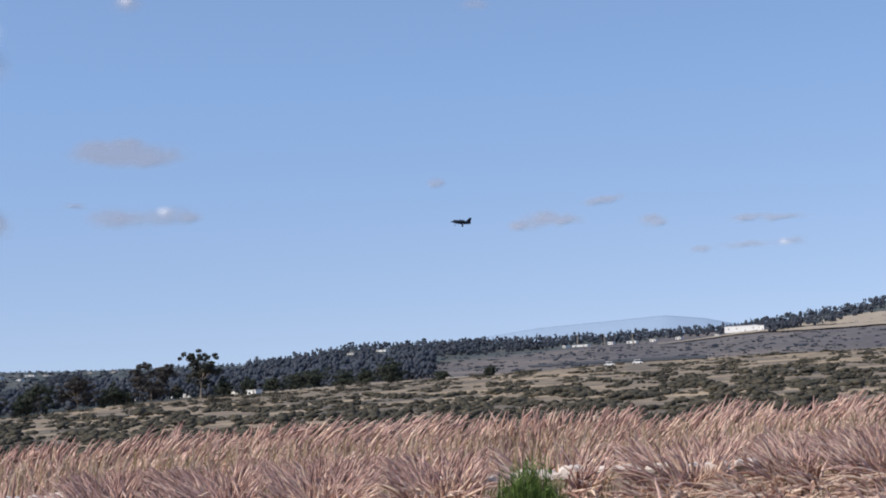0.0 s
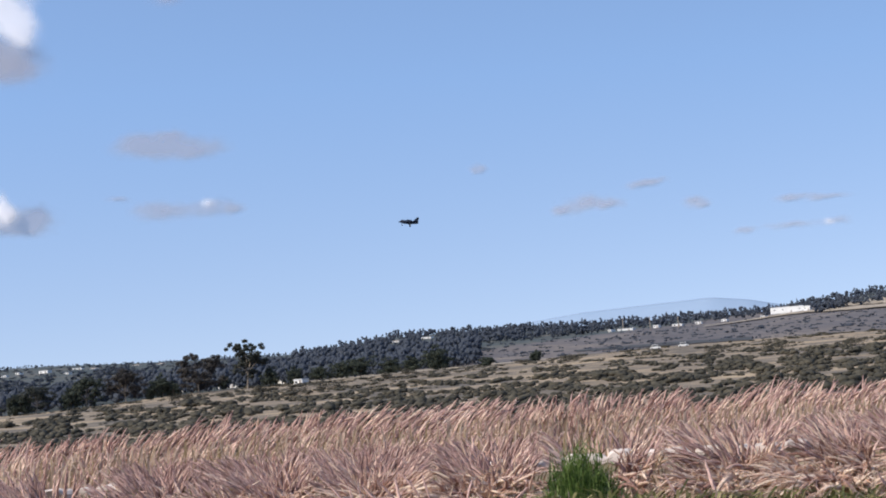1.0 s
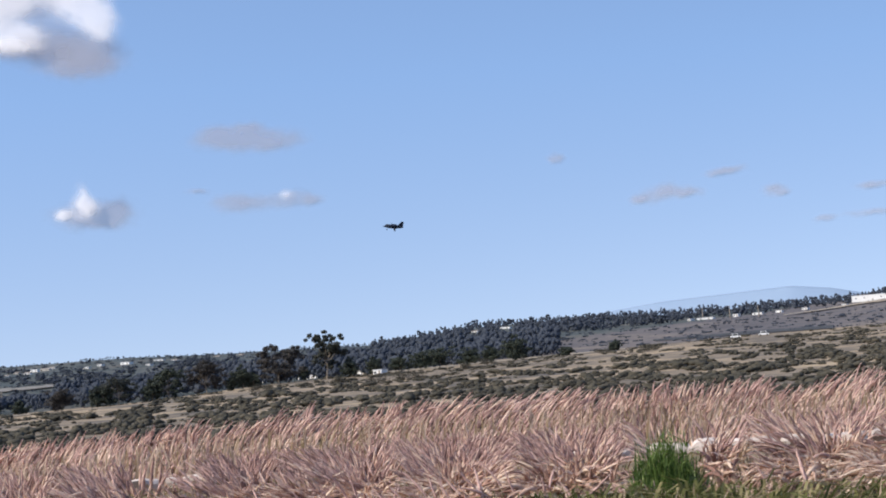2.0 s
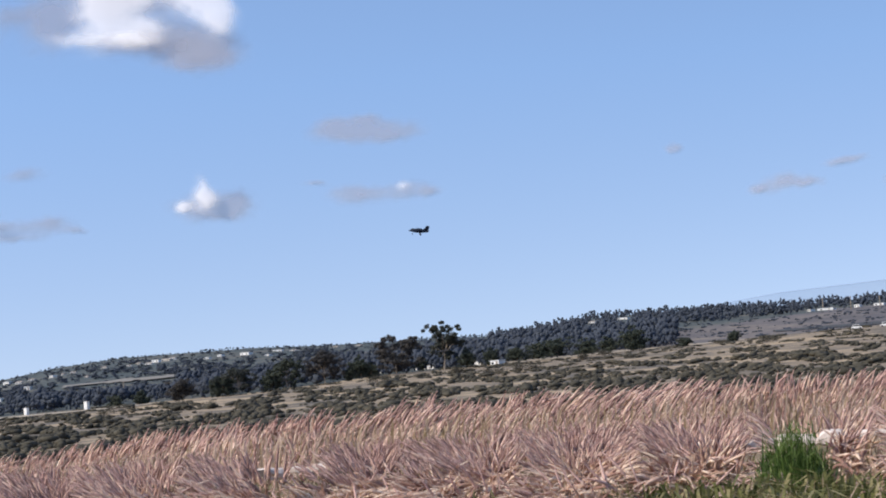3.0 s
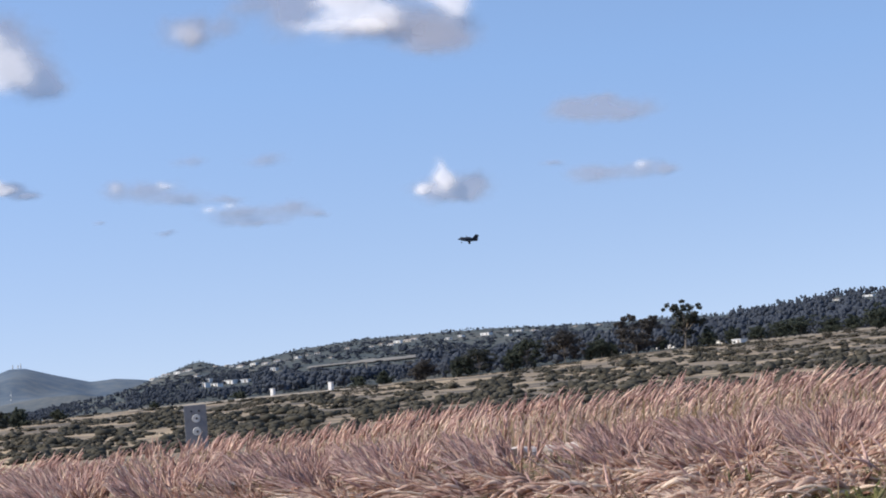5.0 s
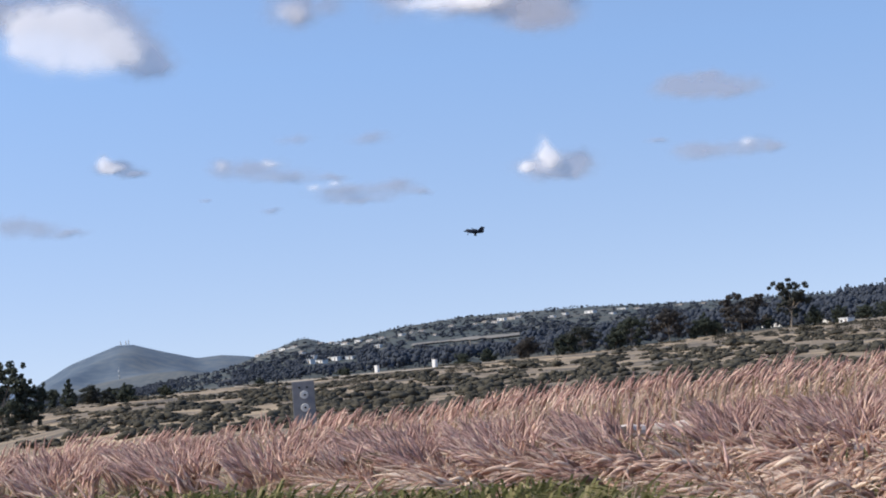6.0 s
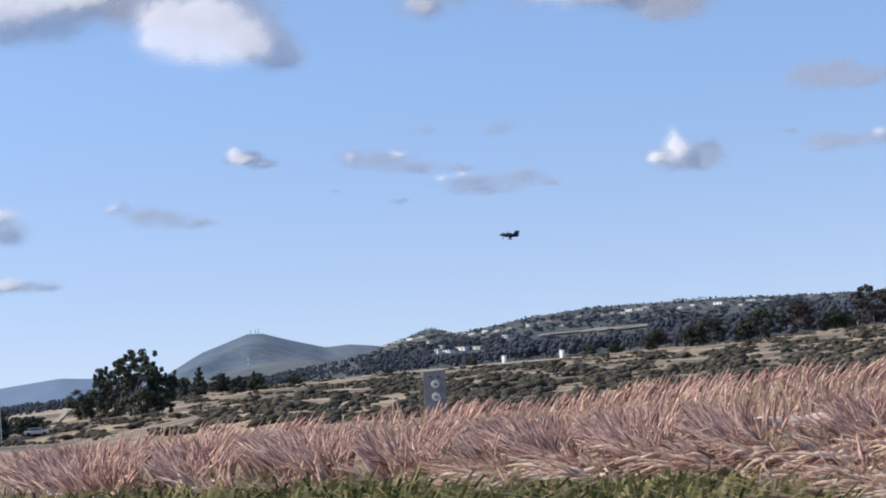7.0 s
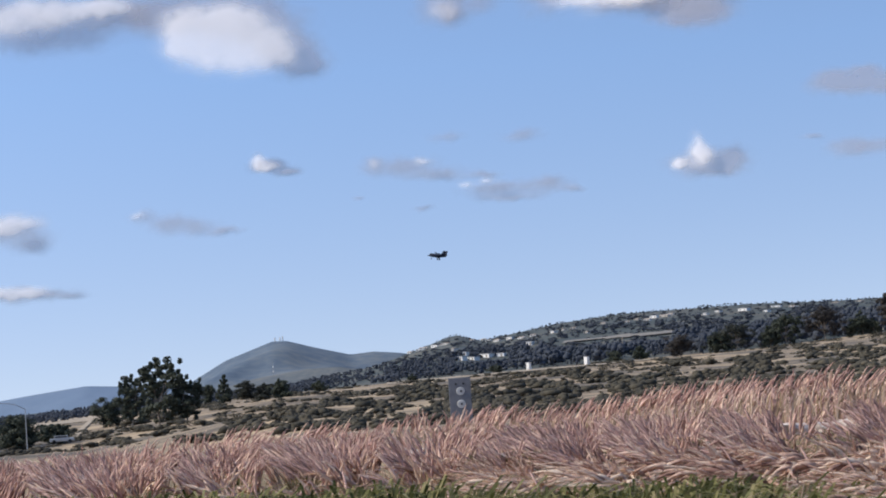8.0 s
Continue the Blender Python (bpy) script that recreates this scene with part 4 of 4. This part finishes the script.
cloud(-14.04, 5.77, [(0.0, 0.0, 0.96, 0.27), (0.82, 0.1, 0.33, 0.22), (0.41, -0.2, 0.61, 0.16)], [(-0.19, 0.48, 0.19, 0.27), (-0.8, 0.04, 0.22, 0.13), (-0.11, 0.17, 0.34, 0.2)], LIT, 0.62, 5)
cloud(-9.38, 7.68, [(0.0, 0.0, 1.23, 0.22), (-0.67, 0.14, 0.68, 0.22), (0.84, -0.12, 0.75, 0.16), (0.02, 0.29, 0.68, 0.13)], [], GREY, 0.58, 6)
cloud(-9.2, 5.81, [(0.0, 0.0, 0.96, 0.19), (-0.67, 0.06, 0.48, 0.2), (1.03, 0.03, 0.55, 0.16), (1.7, -0.06, 0.44, 0.09), (-1.66, 0.44, 0.34, 0.08)], [(0.98, 0.14, 0.22, 0.12)], GREY, 0.46, 7)
cloud(-0.05, 6.45, [(0.0, 0.0, 0.22, 0.11), (-0.17, -0.07, 0.16, 0.08)], [], GREY, 0.42, 8)
cloud(3.1, 5.17, [(0.0, 0.0, 0.61, 0.18), (-0.69, -0.18, 0.3, 0.11), (0.59, -0.12, 0.41, 0.11)], [], GREY, 0.55, 9)
cloud(5.0, 5.62, [(0.0, 0.0, 0.46, 0.1), (-0.35, -0.06, 0.3, 0.08)], [], GREY, 0.5, 10)
cloud(6.28, 4.97, [(0.0, 0.0, 0.34, 0.13), (0.24, -0.16, 0.19, 0.08)], [], GREY, 0.5, 11)
cloud(9.08, 4.78, [(0.0, 0.0, 0.48, 0.08), (0.98, -0.04, 0.61, 0.08)], [], GREY, 0.5, 12)
cloud(9.01, 3.99, [(0.0, 0.0, 0.75, 0.09), (1.31, 0.01, 0.36, 0.09)], [(1.07, 0.0, 0.16, 0.07)], GREY, 0.44, 13)
cloud(7.66, 3.97, [(0.0, 0.0, 0.3, 0.08)], [], GREY, 0.4, 14)
cloud(-27.0, 6.61, [(0.0, 0.0, 0.55, 0.14), (0.58, -0.2, 0.33, 0.1)], [(-0.41, 0.16, 0.25, 0.18), (-0.17, -0.02, 0.3, 0.11)], LIT, 0.6, 15)
cloud(-23.04, 6.34, [(0.0, 0.0, 0.96, 0.2), (1.0, -0.32, 0.82, 0.14), (2.35, -0.46, 0.55, 0.1), (-0.84, 0.09, 0.33, 0.19)], [(-0.84, 0.12, 0.23, 0.16), (0.6, 0.08, 0.27, 0.09)], LIT, 0.47, 16)
cloud(-20.21, 5.47, [(0.0, 0.0, 1.02, 0.17), (1.36, 0.04, 0.68, 0.16), (0.32, -0.27, 0.82, 0.1), (2.19, -0.15, 0.34, 0.08)], [(-0.97, 0.17, 0.27, 0.11), (-0.32, 0.23, 0.3, 0.08)], LIT, 0.46, 17)
cloud(-19.42, 7.02, [(0.0, 0.0, 0.66, 0.17), (-2.2, 0.07, 0.48, 0.13)], [], GREY, 0.36, 18)
cloud(-30.02, 5.07, [(0.0, 0.0, 0.75, 0.2), (0.66, -0.17, 0.61, 0.18), (-0.81, 0.3, 0.41, 0.16), (1.65, -0.34, 0.49, 0.09)], [(-0.89, 0.3, 0.27, 0.11)], GREY, 0.46, 19)
cloud(-34.14, 4.71, [(0.0, 0.0, 0.55, 0.2), (-0.62, 0.44, 0.96, 0.28)], [(-0.37, 0.6, 0.68, 0.2), (-1.1, 0.47, 0.55, 0.24)], LIT, 0.6, 20)
cloud(-33.9, 3.21, [(0.0, 0.0, 0.82, 0.13), (0.81, -0.1, 0.41, 0.07), (-0.96, 0.05, 0.68, 0.17)], [(-0.4, 0.07, 0.52, 0.12), (-1.28, 0.09, 0.55, 0.16)], LIT, 0.55, 21)
cloud(-22.53, 5.04, [(0.0, 0.0, 0.36, 0.08), (-1.92, 0.43, 0.16, 0.06)], [], GREY, 0.4, 22)
cloud(-21.21, 10.67, [(0.0, 0.0, 0.44, 0.27), (-0.14, 0.42, 0.55, 0.28)], [(-0.08, 0.09, 0.25, 0.16)], "thin white ragged cloud", 0.42, 23)
cloud(-15.93, 10.68, [(0.0, 0.0, 1.64, 0.24), (2.16, -0.44, 0.68, 0.29), (1.34, -0.2, 0.96, 0.27)], [(-1.51, 0.21, 0.82, 0.2), (-0.16, 0.1, 0.82, 0.18)], BIG, 0.5, 24)
cloud(-9.1, 12.13, [(0.0, 0.0, 0.44, 0.24)], [(0.03, 0.05, 0.22, 0.13)], "thin white ragged cloud", 0.42, 26)
cloud(1.4, 11.63, [(0.0, 0.0, 0.49, 0.16)], [], GREY, 0.34, 27)

# ---- grass bank ----
def plume_shape(seed, stout=False):
    """One foxtail plume of length 1 along +z, curving towards +x: a bristly tapering spike."""
    rng = random.Random(seed)
    rings, sides, fat = 6, 4, rng.uniform(.042, .06) * (1.8 if stout else 1)
    curl = rng.uniform(.4, .8) if stout else rng.uniform(.08, .34)
    verts, faces = [], []
    spine = [Vector((curl * (i / rings) ** 2, 0, i / rings)) for i in range(rings + 1)]
    for i, c in enumerate(spine):
        s = i / rings
        r = fat * (math.sin(math.pi * min(1, .10 + s * .88)) ** .75) * (1 - .3 * s) + .004
        for k in range(sides):
            t = 2 * math.pi * k / sides + i * .6
            rr = r * rng.uniform(.7, 1.15)
            verts.append((c.x + math.cos(t) * rr, c.y + math.sin(t) * rr, c.z))
    for i in range(rings):
        for k in range(sides):
            q = i * sides
            faces.append((q + k, q + (k + 1) % sides, q + sides + (k + 1) % sides, q + sides + k))
    for _ in range(16):
        s = rng.uniform(.02, .98)
        i = min(rings - 1, int(s * rings))
        c = spine[i].lerp(spine[i + 1], s * rings - i)
        axis = (spine[i + 1] - spine[i]).normalized()
        t = rng.uniform(0, 6.283)
        out = Vector((math.cos(t), math.sin(t), 0))
        tip = c + axis * fat * rng.uniform(1.8, 3.6) + out * fat * rng.uniform(1.1, 1.9)
        w = axis.cross(out).normalized() * fat * .2
        q = len(verts)
        verts += [tuple(c - w), tuple(c + w), tuple(tip)]
        faces.append((q, q + 1, q + 2))
    return verts, faces


PLUMES = [plume_shape(i) for i in range(12)] + [plume_shape(i, True) for i in range(20, 26)]


def plume_mesh(i):
    me = bpy.data.meshes.new("plume")
    me.from_pydata(*[PLUMES[i][0], [], PLUMES[i][1]])
    me.materials.append(M_PLUME)
    me.polygons.foreach_set("use_smooth", [True] * len(me.polygons))
    return me


PLUME_MESHES = [plume_mesh(i) for i in range(18)]


def aim(way, spin):
    return way.to_track_quat("Z", "Y").to_matrix().to_4x4() @ pose(0, 0, 0, 0, 0, spin)


def tussock(seed):
    """A fountain grass tussock 1 m high: arching blades and stems, and plumes that fan out and lean with the wind (+x)."""
    rng = random.Random(seed)
    ob = empty("grass_tussock", Matrix(), "tussock of rose-pink fountain grass with drooping plumes", "grass", "fountain grass tussocks on the bank")
    bv, bf = [], []
    for _ in range(34):
        ang, out = rng.uniform(0, 2 * math.pi), math.sqrt(rng.random())
        foot = Vector((math.cos(ang) * .07, math.sin(ang) * .07, 0))
        h = rng.uniform(.55, .84) * (1 - .25 * out)
        reach = .42 * out
        head = foot + Vector((math.cos(ang) * reach - .06, math.sin(ang) * reach, h))
        mid = foot.lerp(head, .5) + Vector((-math.cos(ang) * reach * .2, -math.sin(ang) * reach * .2, h * .1))
        side = Vector((rng.gauss(0, 1), rng.gauss(0, 1), 0)).normalized()
        strip(bv, bf, [foot, mid, head], [.0025, .0022, .0018], side)
        way = ((head - mid).normalized() + Vector((math.cos(ang) * .7 * out - .3, math.sin(ang) * .6 * out - .1, 0))).normalized()
        i = rng.randrange(0, 14)
        plume = new("plume", PLUME_MESHES[i])
        plume.parent = ob
        size = rng.uniform(.17, .27)
        plume.matrix_basis = Matrix.Translation(head) @ aim(way, rng.uniform(0, 360)) @ Matrix.Diagonal((size, size, size, 1))
    for _ in range(170):
        ang, out = rng.uniform(0, 2 * math.pi), math.sqrt(rng.random())
        d = Vector((math.cos(ang), math.sin(ang), 0))
        foot = d * .08
        h, reach = rng.uniform(.42, .80), .48 * (.25 + .9 * out)
        pts = [foot, foot + d * reach * .3 + Vector((.02, 0, h * .62)), foot + d * reach * .72 + Vector((.06, 0, h * .98)), foot + d * reach * 1.15 + Vector((.12, 0, h * rng.uniform(.7, 1.0)))]
        strip(bv, bf, pts, [.0035, .0042, .0034, .0004], Vector((-d.y, d.x, .3)).normalized())
    sheet("foliage", bv, bf, M_BLADE, ob, False, "arching narrow green leaf blades")
    return ob


GRASS_TOP = curve_of([(-60, -1.6), (-35, -1.5), (-30.5, -1.08), (-25, -.95), (-22.6, -.86), (-21, -.82), (-18.7, -.82), (-17, -.66), (-13, -.46), (-7, -.24), (0, -.28), (7, -.5), (12.7, -.42), (40, -.4)])
# below this line the green leaves show at the front of the bank
LEAFY = curve_of([(-42, -2.3), (-34, -2.4), (-28, -2.55), (-24, -2.6), (-22.6, -2.85), (-21, -3.4), (-19.5, -3.2), (-17.5, -3.1), (-15, -3.45), (-13.2, -3.3), (-12, -4.1), (-8, -4.3), (-4, -3.7), (0, -3.05), (3, -3.15), (6, -3.4), (18, -3.6)])
# stretches where the stones behind show through the near grass
GAPS = [(-12.9, -11.0, .85), (-.7, 9.0, .45), (-24.0, -22.3, .6), (1.4, 3.3, 1.0)]
rng = random.Random(5)


def open_gap(az, el):
    return el > -2.85 and any(a0 < az < a1 and rng.random() < w for a0, a1, w in GAPS)


def grass_field(name, rows, mat, mat_stem, label):
    """Uncountable plumes on their stems, joined: rows of (tip, way, size, chance of a stout plume)."""
    vs, fs, sv, sf, base = [], [], [], [], 0
    for tip, way, size, stout in rows:
        foot = tip - way * size
        shape, faces = PLUMES[rng.randrange(12, 18) if rng.random() < stout else rng.randrange(12)]
        side = way.cross(Vector((0, 0, 1))).normalized()
        # the plume's curl lies in the plane of its lean, so that the tip nods over
        nod = Vector((way.x, way.y, -.35)).normalized()
        ax = (nod - way * nod.dot(way)).normalized()
        ay = way.cross(ax)
        m = np.array((ax, ay, way)).T * size
        co = np.array(shape)
        vs.append(co @ m.T + np.array(foot))
        fs += [tuple(i + base for i in f) for f in faces]
        base += len(shape)
        low = Vector((foot.x - way.x * .25, foot.y - way.y * .25, foot.z - .38))
        strip(sv, sf, [low, low.lerp(foot, .55) + way * .02, foot], [.0032, .0028, .002], side)
    ob = sheet(name, np.concatenate(vs).tolist(), fs, mat, smooth=True)
    tagged(ob, label, "grass", kind="stuff")
    tagged(sheet("grass_stems", sv, sf, mat_stem), "thin straw-coloured stems under the grass plumes", "grass", kind="stuff")


rows, warm = [], []
for _ in range(6700):
    az = rng.uniform(-40, 18)
    u = rng.random() ** 1.25
    tuft = .3 * noise.noise((az * .55, 1, 2)) + .12 * noise.noise((az * 1.9, 4, 2))
    el = GRASS_TOP(az) - .12 + tuft + rng.gauss(0, .07) - u * 1.6
    d = 16.2 - 3.0 * u + max(0, -20 - az) * .5 + rng.uniform(-.3, .3)
    tip = near(az, el, d)
    lean = .32 + .55 * noise.noise((tip.x * .8, tip.y * .8, 5)) + rng.gauss(0, .10)
    fore = .4 * noise.noise((tip.x * .9, tip.y * 1.2, 9)) + rng.gauss(0, .10) - .1
    rows.append((tip, Vector((lean, fore, 1)).normalized(), rng.uniform(.17, .27), .05))
# nearer by the plumes lean the other way and nod over, more so low down at the front
LEAN = curve_of([(-40, -.05), (-30, -.1), (-24, -.1), (-20, -.4), (-10, -.5), (-6, -.15), (0, -.05), (4, -.3), (12, -.5)])
hearts = []
for row_el in (-2.25, -2.85, -3.5, -4.2):
    az = -41.0 + rng.random() * 2
    while az < 19:
        hearts.append((az, row_el + rng.uniform(-.2, .2), rng.uniform(.75, 1.15)))
        az += rng.uniform(2.3, 3.9)
for _ in range(22000):
    az = rng.uniform(-40, 18)
    el = -1.4 - rng.random() * (2.3 + .9 * smooth01((az + 22) / 8))
    swell = noise.noise((az * .30, el * .7, 31))
    near_by = sorted((math.hypot(az - a, (el - e) * 2.4) / r, a, e) for a, e, r in hearts if abs(az - a) < 4.5)[:2]
    (q0, ca, ce), rim = near_by[0], near_by[1][0] - near_by[0][0]
    # green leaves show at the front and dark gaps open between the tussocks
    if el < LEAFY(az) + .36 - .3 * (1 - min(1, q0)) + .2 * swell and rng.random() < .9:
        continue
    if rim < .22 and el < -2.1 and rng.random() < .7:
        continue
    if open_gap(az, el):
        continue
    d = 11.1 - max(-.1, -1.62 - el) * 1.75 + rng.uniform(-.25, .25) + .3 * swell - .25 * (1 - min(1, q0))
    tip = near(az, el + .10 * swell, d)
    low = smooth01((-1.75 - el) / 1.1)
    way = Vector(((az - ca) * .40 + LEAN(az) * (.7 + .3 * low) + rng.gauss(0, .15), -.1 - .45 * low + rng.gauss(0, .15), (el - ce) * .7 + .95 - .3 * low + rng.gauss(0, .08)))
    way.z = max(way.z, .12)
    (warm if rng.random() < smooth01((-1.9 - el) / .8) else rows).append((tip, way.normalized(), rng.uniform(.15, .23), .85 * smooth01((-2.0 - el) / .9)))
grass_field("fountain_grass", warm, M_WARM, M_STRAW, "warm straw-pink fountain grass plumes nodding over green leaves")
grass_field("fountain_grass", rows, M_PLUME, M_STRAW, "dense rose-pink fountain grass plumes leaning in the wind")

# undergrowth of straw and green blades between the stems
bv, bf = [], []
for _ in range(9000):
    az, d = rng.uniform(-40, 18), rng.uniform(6.2, 16.5)
    if 10.9 < d < 12.6:
        continue
    p = at_ground(az, d)
    lim = EYE_Z + d * math.tan(radians(GRASS_TOP(az) - .5 if d > 12 else -2.15 - (10.9 - d) * .34))
    h = max(.15, (lim - p.z) * rng.uniform(.6, 1.0))
    lean = Vector((rng.gauss(.12, .16), rng.gauss(-.03, .12), 0))
    strip(bv, bf, [p, p + lean * h * .4 + Vector((0, 0, h * .55)), p + lean * h + Vector((0, 0, h * .9)), p + lean * h * 1.7 + Vector((0, 0, h))], [.004, .0045, .0035, .0005], Vector((1, rng.uniform(-.6, .6), 0)).normalized())
tagged(sheet("undergrowth", bv, bf, M_STRAW), "straw and olive blades of dry grass", "grass", kind="stuff")

# lush green leaves low down at the front of the bank
bv, bf = [], []
for _ in range(17000):
    az = rng.uniform(-40, -7) if rng.random() < .68 else rng.uniform(-7, 16)
    d = rng.uniform(6.4, 8.0)
    p = near(az, -4, d)
    p.z = land(az, d)
    crown = LEAFY(az) + .02 + .4 * noise.noise((az * .35, 3, 7)) + .22 * noise.noise((az * 1.1, 5, 7)) - (8.0 - d) * .3
    h = max(.1, (EYE_Z + d * math.tan(radians(crown)) - p.z)) * rng.uniform(.7, 1.0)
    lean = Vector((rng.gauss(.15, .35), rng.gauss(-.1, .25), 0))
    strip(bv, bf, [p, p + lean * h * .3 + Vector((0, 0, h * .6)), p + lean * h * .7 + Vector((0, 0, h * .95)), p + lean * h * 1.25 + Vector((0, 0, h * rng.uniform(.85, 1.0)))], [.005, .007, .006, .0008], Vector((1, rng.uniform(-.6, .6), 0)).normalized())
tagged(sheet("green_blades", bv, bf, M_BLADE), "lush green grass blades under the plumes", "grass", kind="stuff")

SWAYING = []
kinds = [tussock(200 + i) for i in range(6)]
fresh = list(kinds)
for d0, el0 in ((10.3, -1.95), (9.0, -2.45), (8.2, -2.9)):
    az = -40.0 + rng.random()
    while az < 17:
        el, d = el0 + rng.uniform(-.25, .3), d0 + rng.uniform(-.35, .35)
        if any(a0 < az < a1 for a0, a1, w in GAPS):
            el = min(el, -2.85)
        if not (d0 < 8.5 and az > -9 and rng.random() < .35):
            p = near(az, el, d)
            p.z = land(az, d) - .03
            s = EYE_Z + d * math.tan(radians(el)) - p.z
            m = pose(p.x, p.y, p.z, 0, 0, rng.uniform(-35, 35)) @ Matrix.Diagonal((s * 1.05, s * 1.05, s, 1))
            one = fresh.pop() if fresh else copy_thing(kinds[rng.randrange(6)], Matrix())
            one.matrix_basis = m
            SWAYING.append((one, p.copy(), math.degrees(m.to_euler().z)))
        az += rng.uniform(1.9, 3.0)


# feathery green shrub that stands out of the grass
def green_shrub():
    rng = random.Random(77)
    ob = empty("shrub", Matrix.Translation(at_ground(2.35, 8.2) + Vector((-.03, 0, 0))), "small feathery bright green shrub among pink grass", "shrub")
    vs, fs = [], []
    top = EYE_Z + 8.2 * math.tan(radians(-1.45)) - at_ground(2.35, 8.2).z
    for _ in range(7500):
        a, r = rng.uniform(0, 6.283), math.sqrt(rng.random())
        foot = Vector((math.cos(a) * .11 * r, math.sin(a) * .11 * r, top * .25 * rng.random()))
        h = top * rng.uniform(.7, .96) * math.sqrt(1 - .75 * r * r)
        tip = Vector((math.cos(a) * .21 * r + rng.gauss(0, .02), math.sin(a) * .22 * r, h))
        mid = foot.lerp(tip, .6) + Vector((rng.gauss(0, .022), rng.gauss(0, .022), .02))
        if rng.random() < .75:
            s = rng.uniform(.45, 1.0)
            foot = foot.lerp(tip, s)
            tip = foot + Vector((rng.gauss(0, .03), rng.gauss(0, .03), rng.uniform(.01, .05)))
            mid = foot.lerp(tip, .5)
        strip(vs, fs, [foot, mid, tip], [.002, .003, .001], Vector((rng.gauss(0, 1), rng.gauss(0, 1), .2)).normalized())
    sheet("needles", vs, fs, M_GREEN, ob, label="fine bright green needle leaves")
    bm = bmesh.new()
    for k in range(9):
        a = k * .7
        rod(bm, (0, 0, -.02), (math.cos(a) * .12, math.sin(a) * .12, top * .7), .008, .003, 5)
    part("branches", bm, M_BARK, ob)


green_shrub()
# low edging of pale stones between the two belts of grass
KERB = curve_of([(-40, -2.0), (-24, -2.03), (-22, -1.98), (-13, -2.04), (-10.4, -2.03), (-4, -2.15), (-.4, -2.24), (1.5, -2.25), (4, -2.2), (8.7, -2.27), (14, -2.4)])


def stone_mesh(seed):
    bm = bmesh.new()
    bmesh.ops.create_icosphere(bm, subdivisions=2, radius=.5)
    for v in bm.verts:
        v.co *= 1 + .55 * noise.noise(v.co * 2.1 + Vector((seed * 5.3, 0, 0))) + .2 * noise.noise(v.co * 6 + Vector((seed * 5.3, 2, 0)))
        v.co.z = min(.3, max(-.32, v.co.z * .8))
    me = bpy.data.meshes.new("stone")
    bm.to_mesh(me)
    bm.free()
    me.materials.append(M_STONE)
    return me


stones = [stone_mesh(i) for i in range(6)]
az = -39.0
while az < 13:
    size = rng.uniform(.07, .16)
    d = 10.9 - .06 * az
    if any(a0 - .2 < az < a1 + .2 for a0, a1, w in GAPS):
        p = near(az, KERB(az) - .22, d + rng.uniform(-.05, .05))
        ob = tagged(new("stone", stones[rng.randrange(6)]), "pale sandstone edging stone among the grass", "stone", "edging stones")
        ob.matrix_world = pose(p.x, p.y, p.z, 0, 0, rng.uniform(-25, 25) - az) @ Matrix.Diagonal((size * 1.3, size, .11 * rng.uniform(.7, 1.3), 1))
    az += math.degrees(size * rng.uniform(.95, 1.3) / d)


def motions():
    walk(jet, [(t, jet_pose(a, e)) for t, a, e in FLIGHT])
    # the tussocks rock a little in the wind, one after another across the bank
    for one, p, turn in SWAYING:
        rows = []
        for k in range(17):
            t = k * .5
            gust = math.sin(2.3 * t - 1.1 * p.x + .6 * p.y) + .5 * math.sin(4.1 * t + 2.0 * p.x)
            rows.append((t, Matrix.Translation(p) @ pose(0, 0, 0, .5 * gust, 1.3 * gust, 0) @ pose(0, 0, 0, 0, 0, turn)))
        walk(one, rows)


motions()
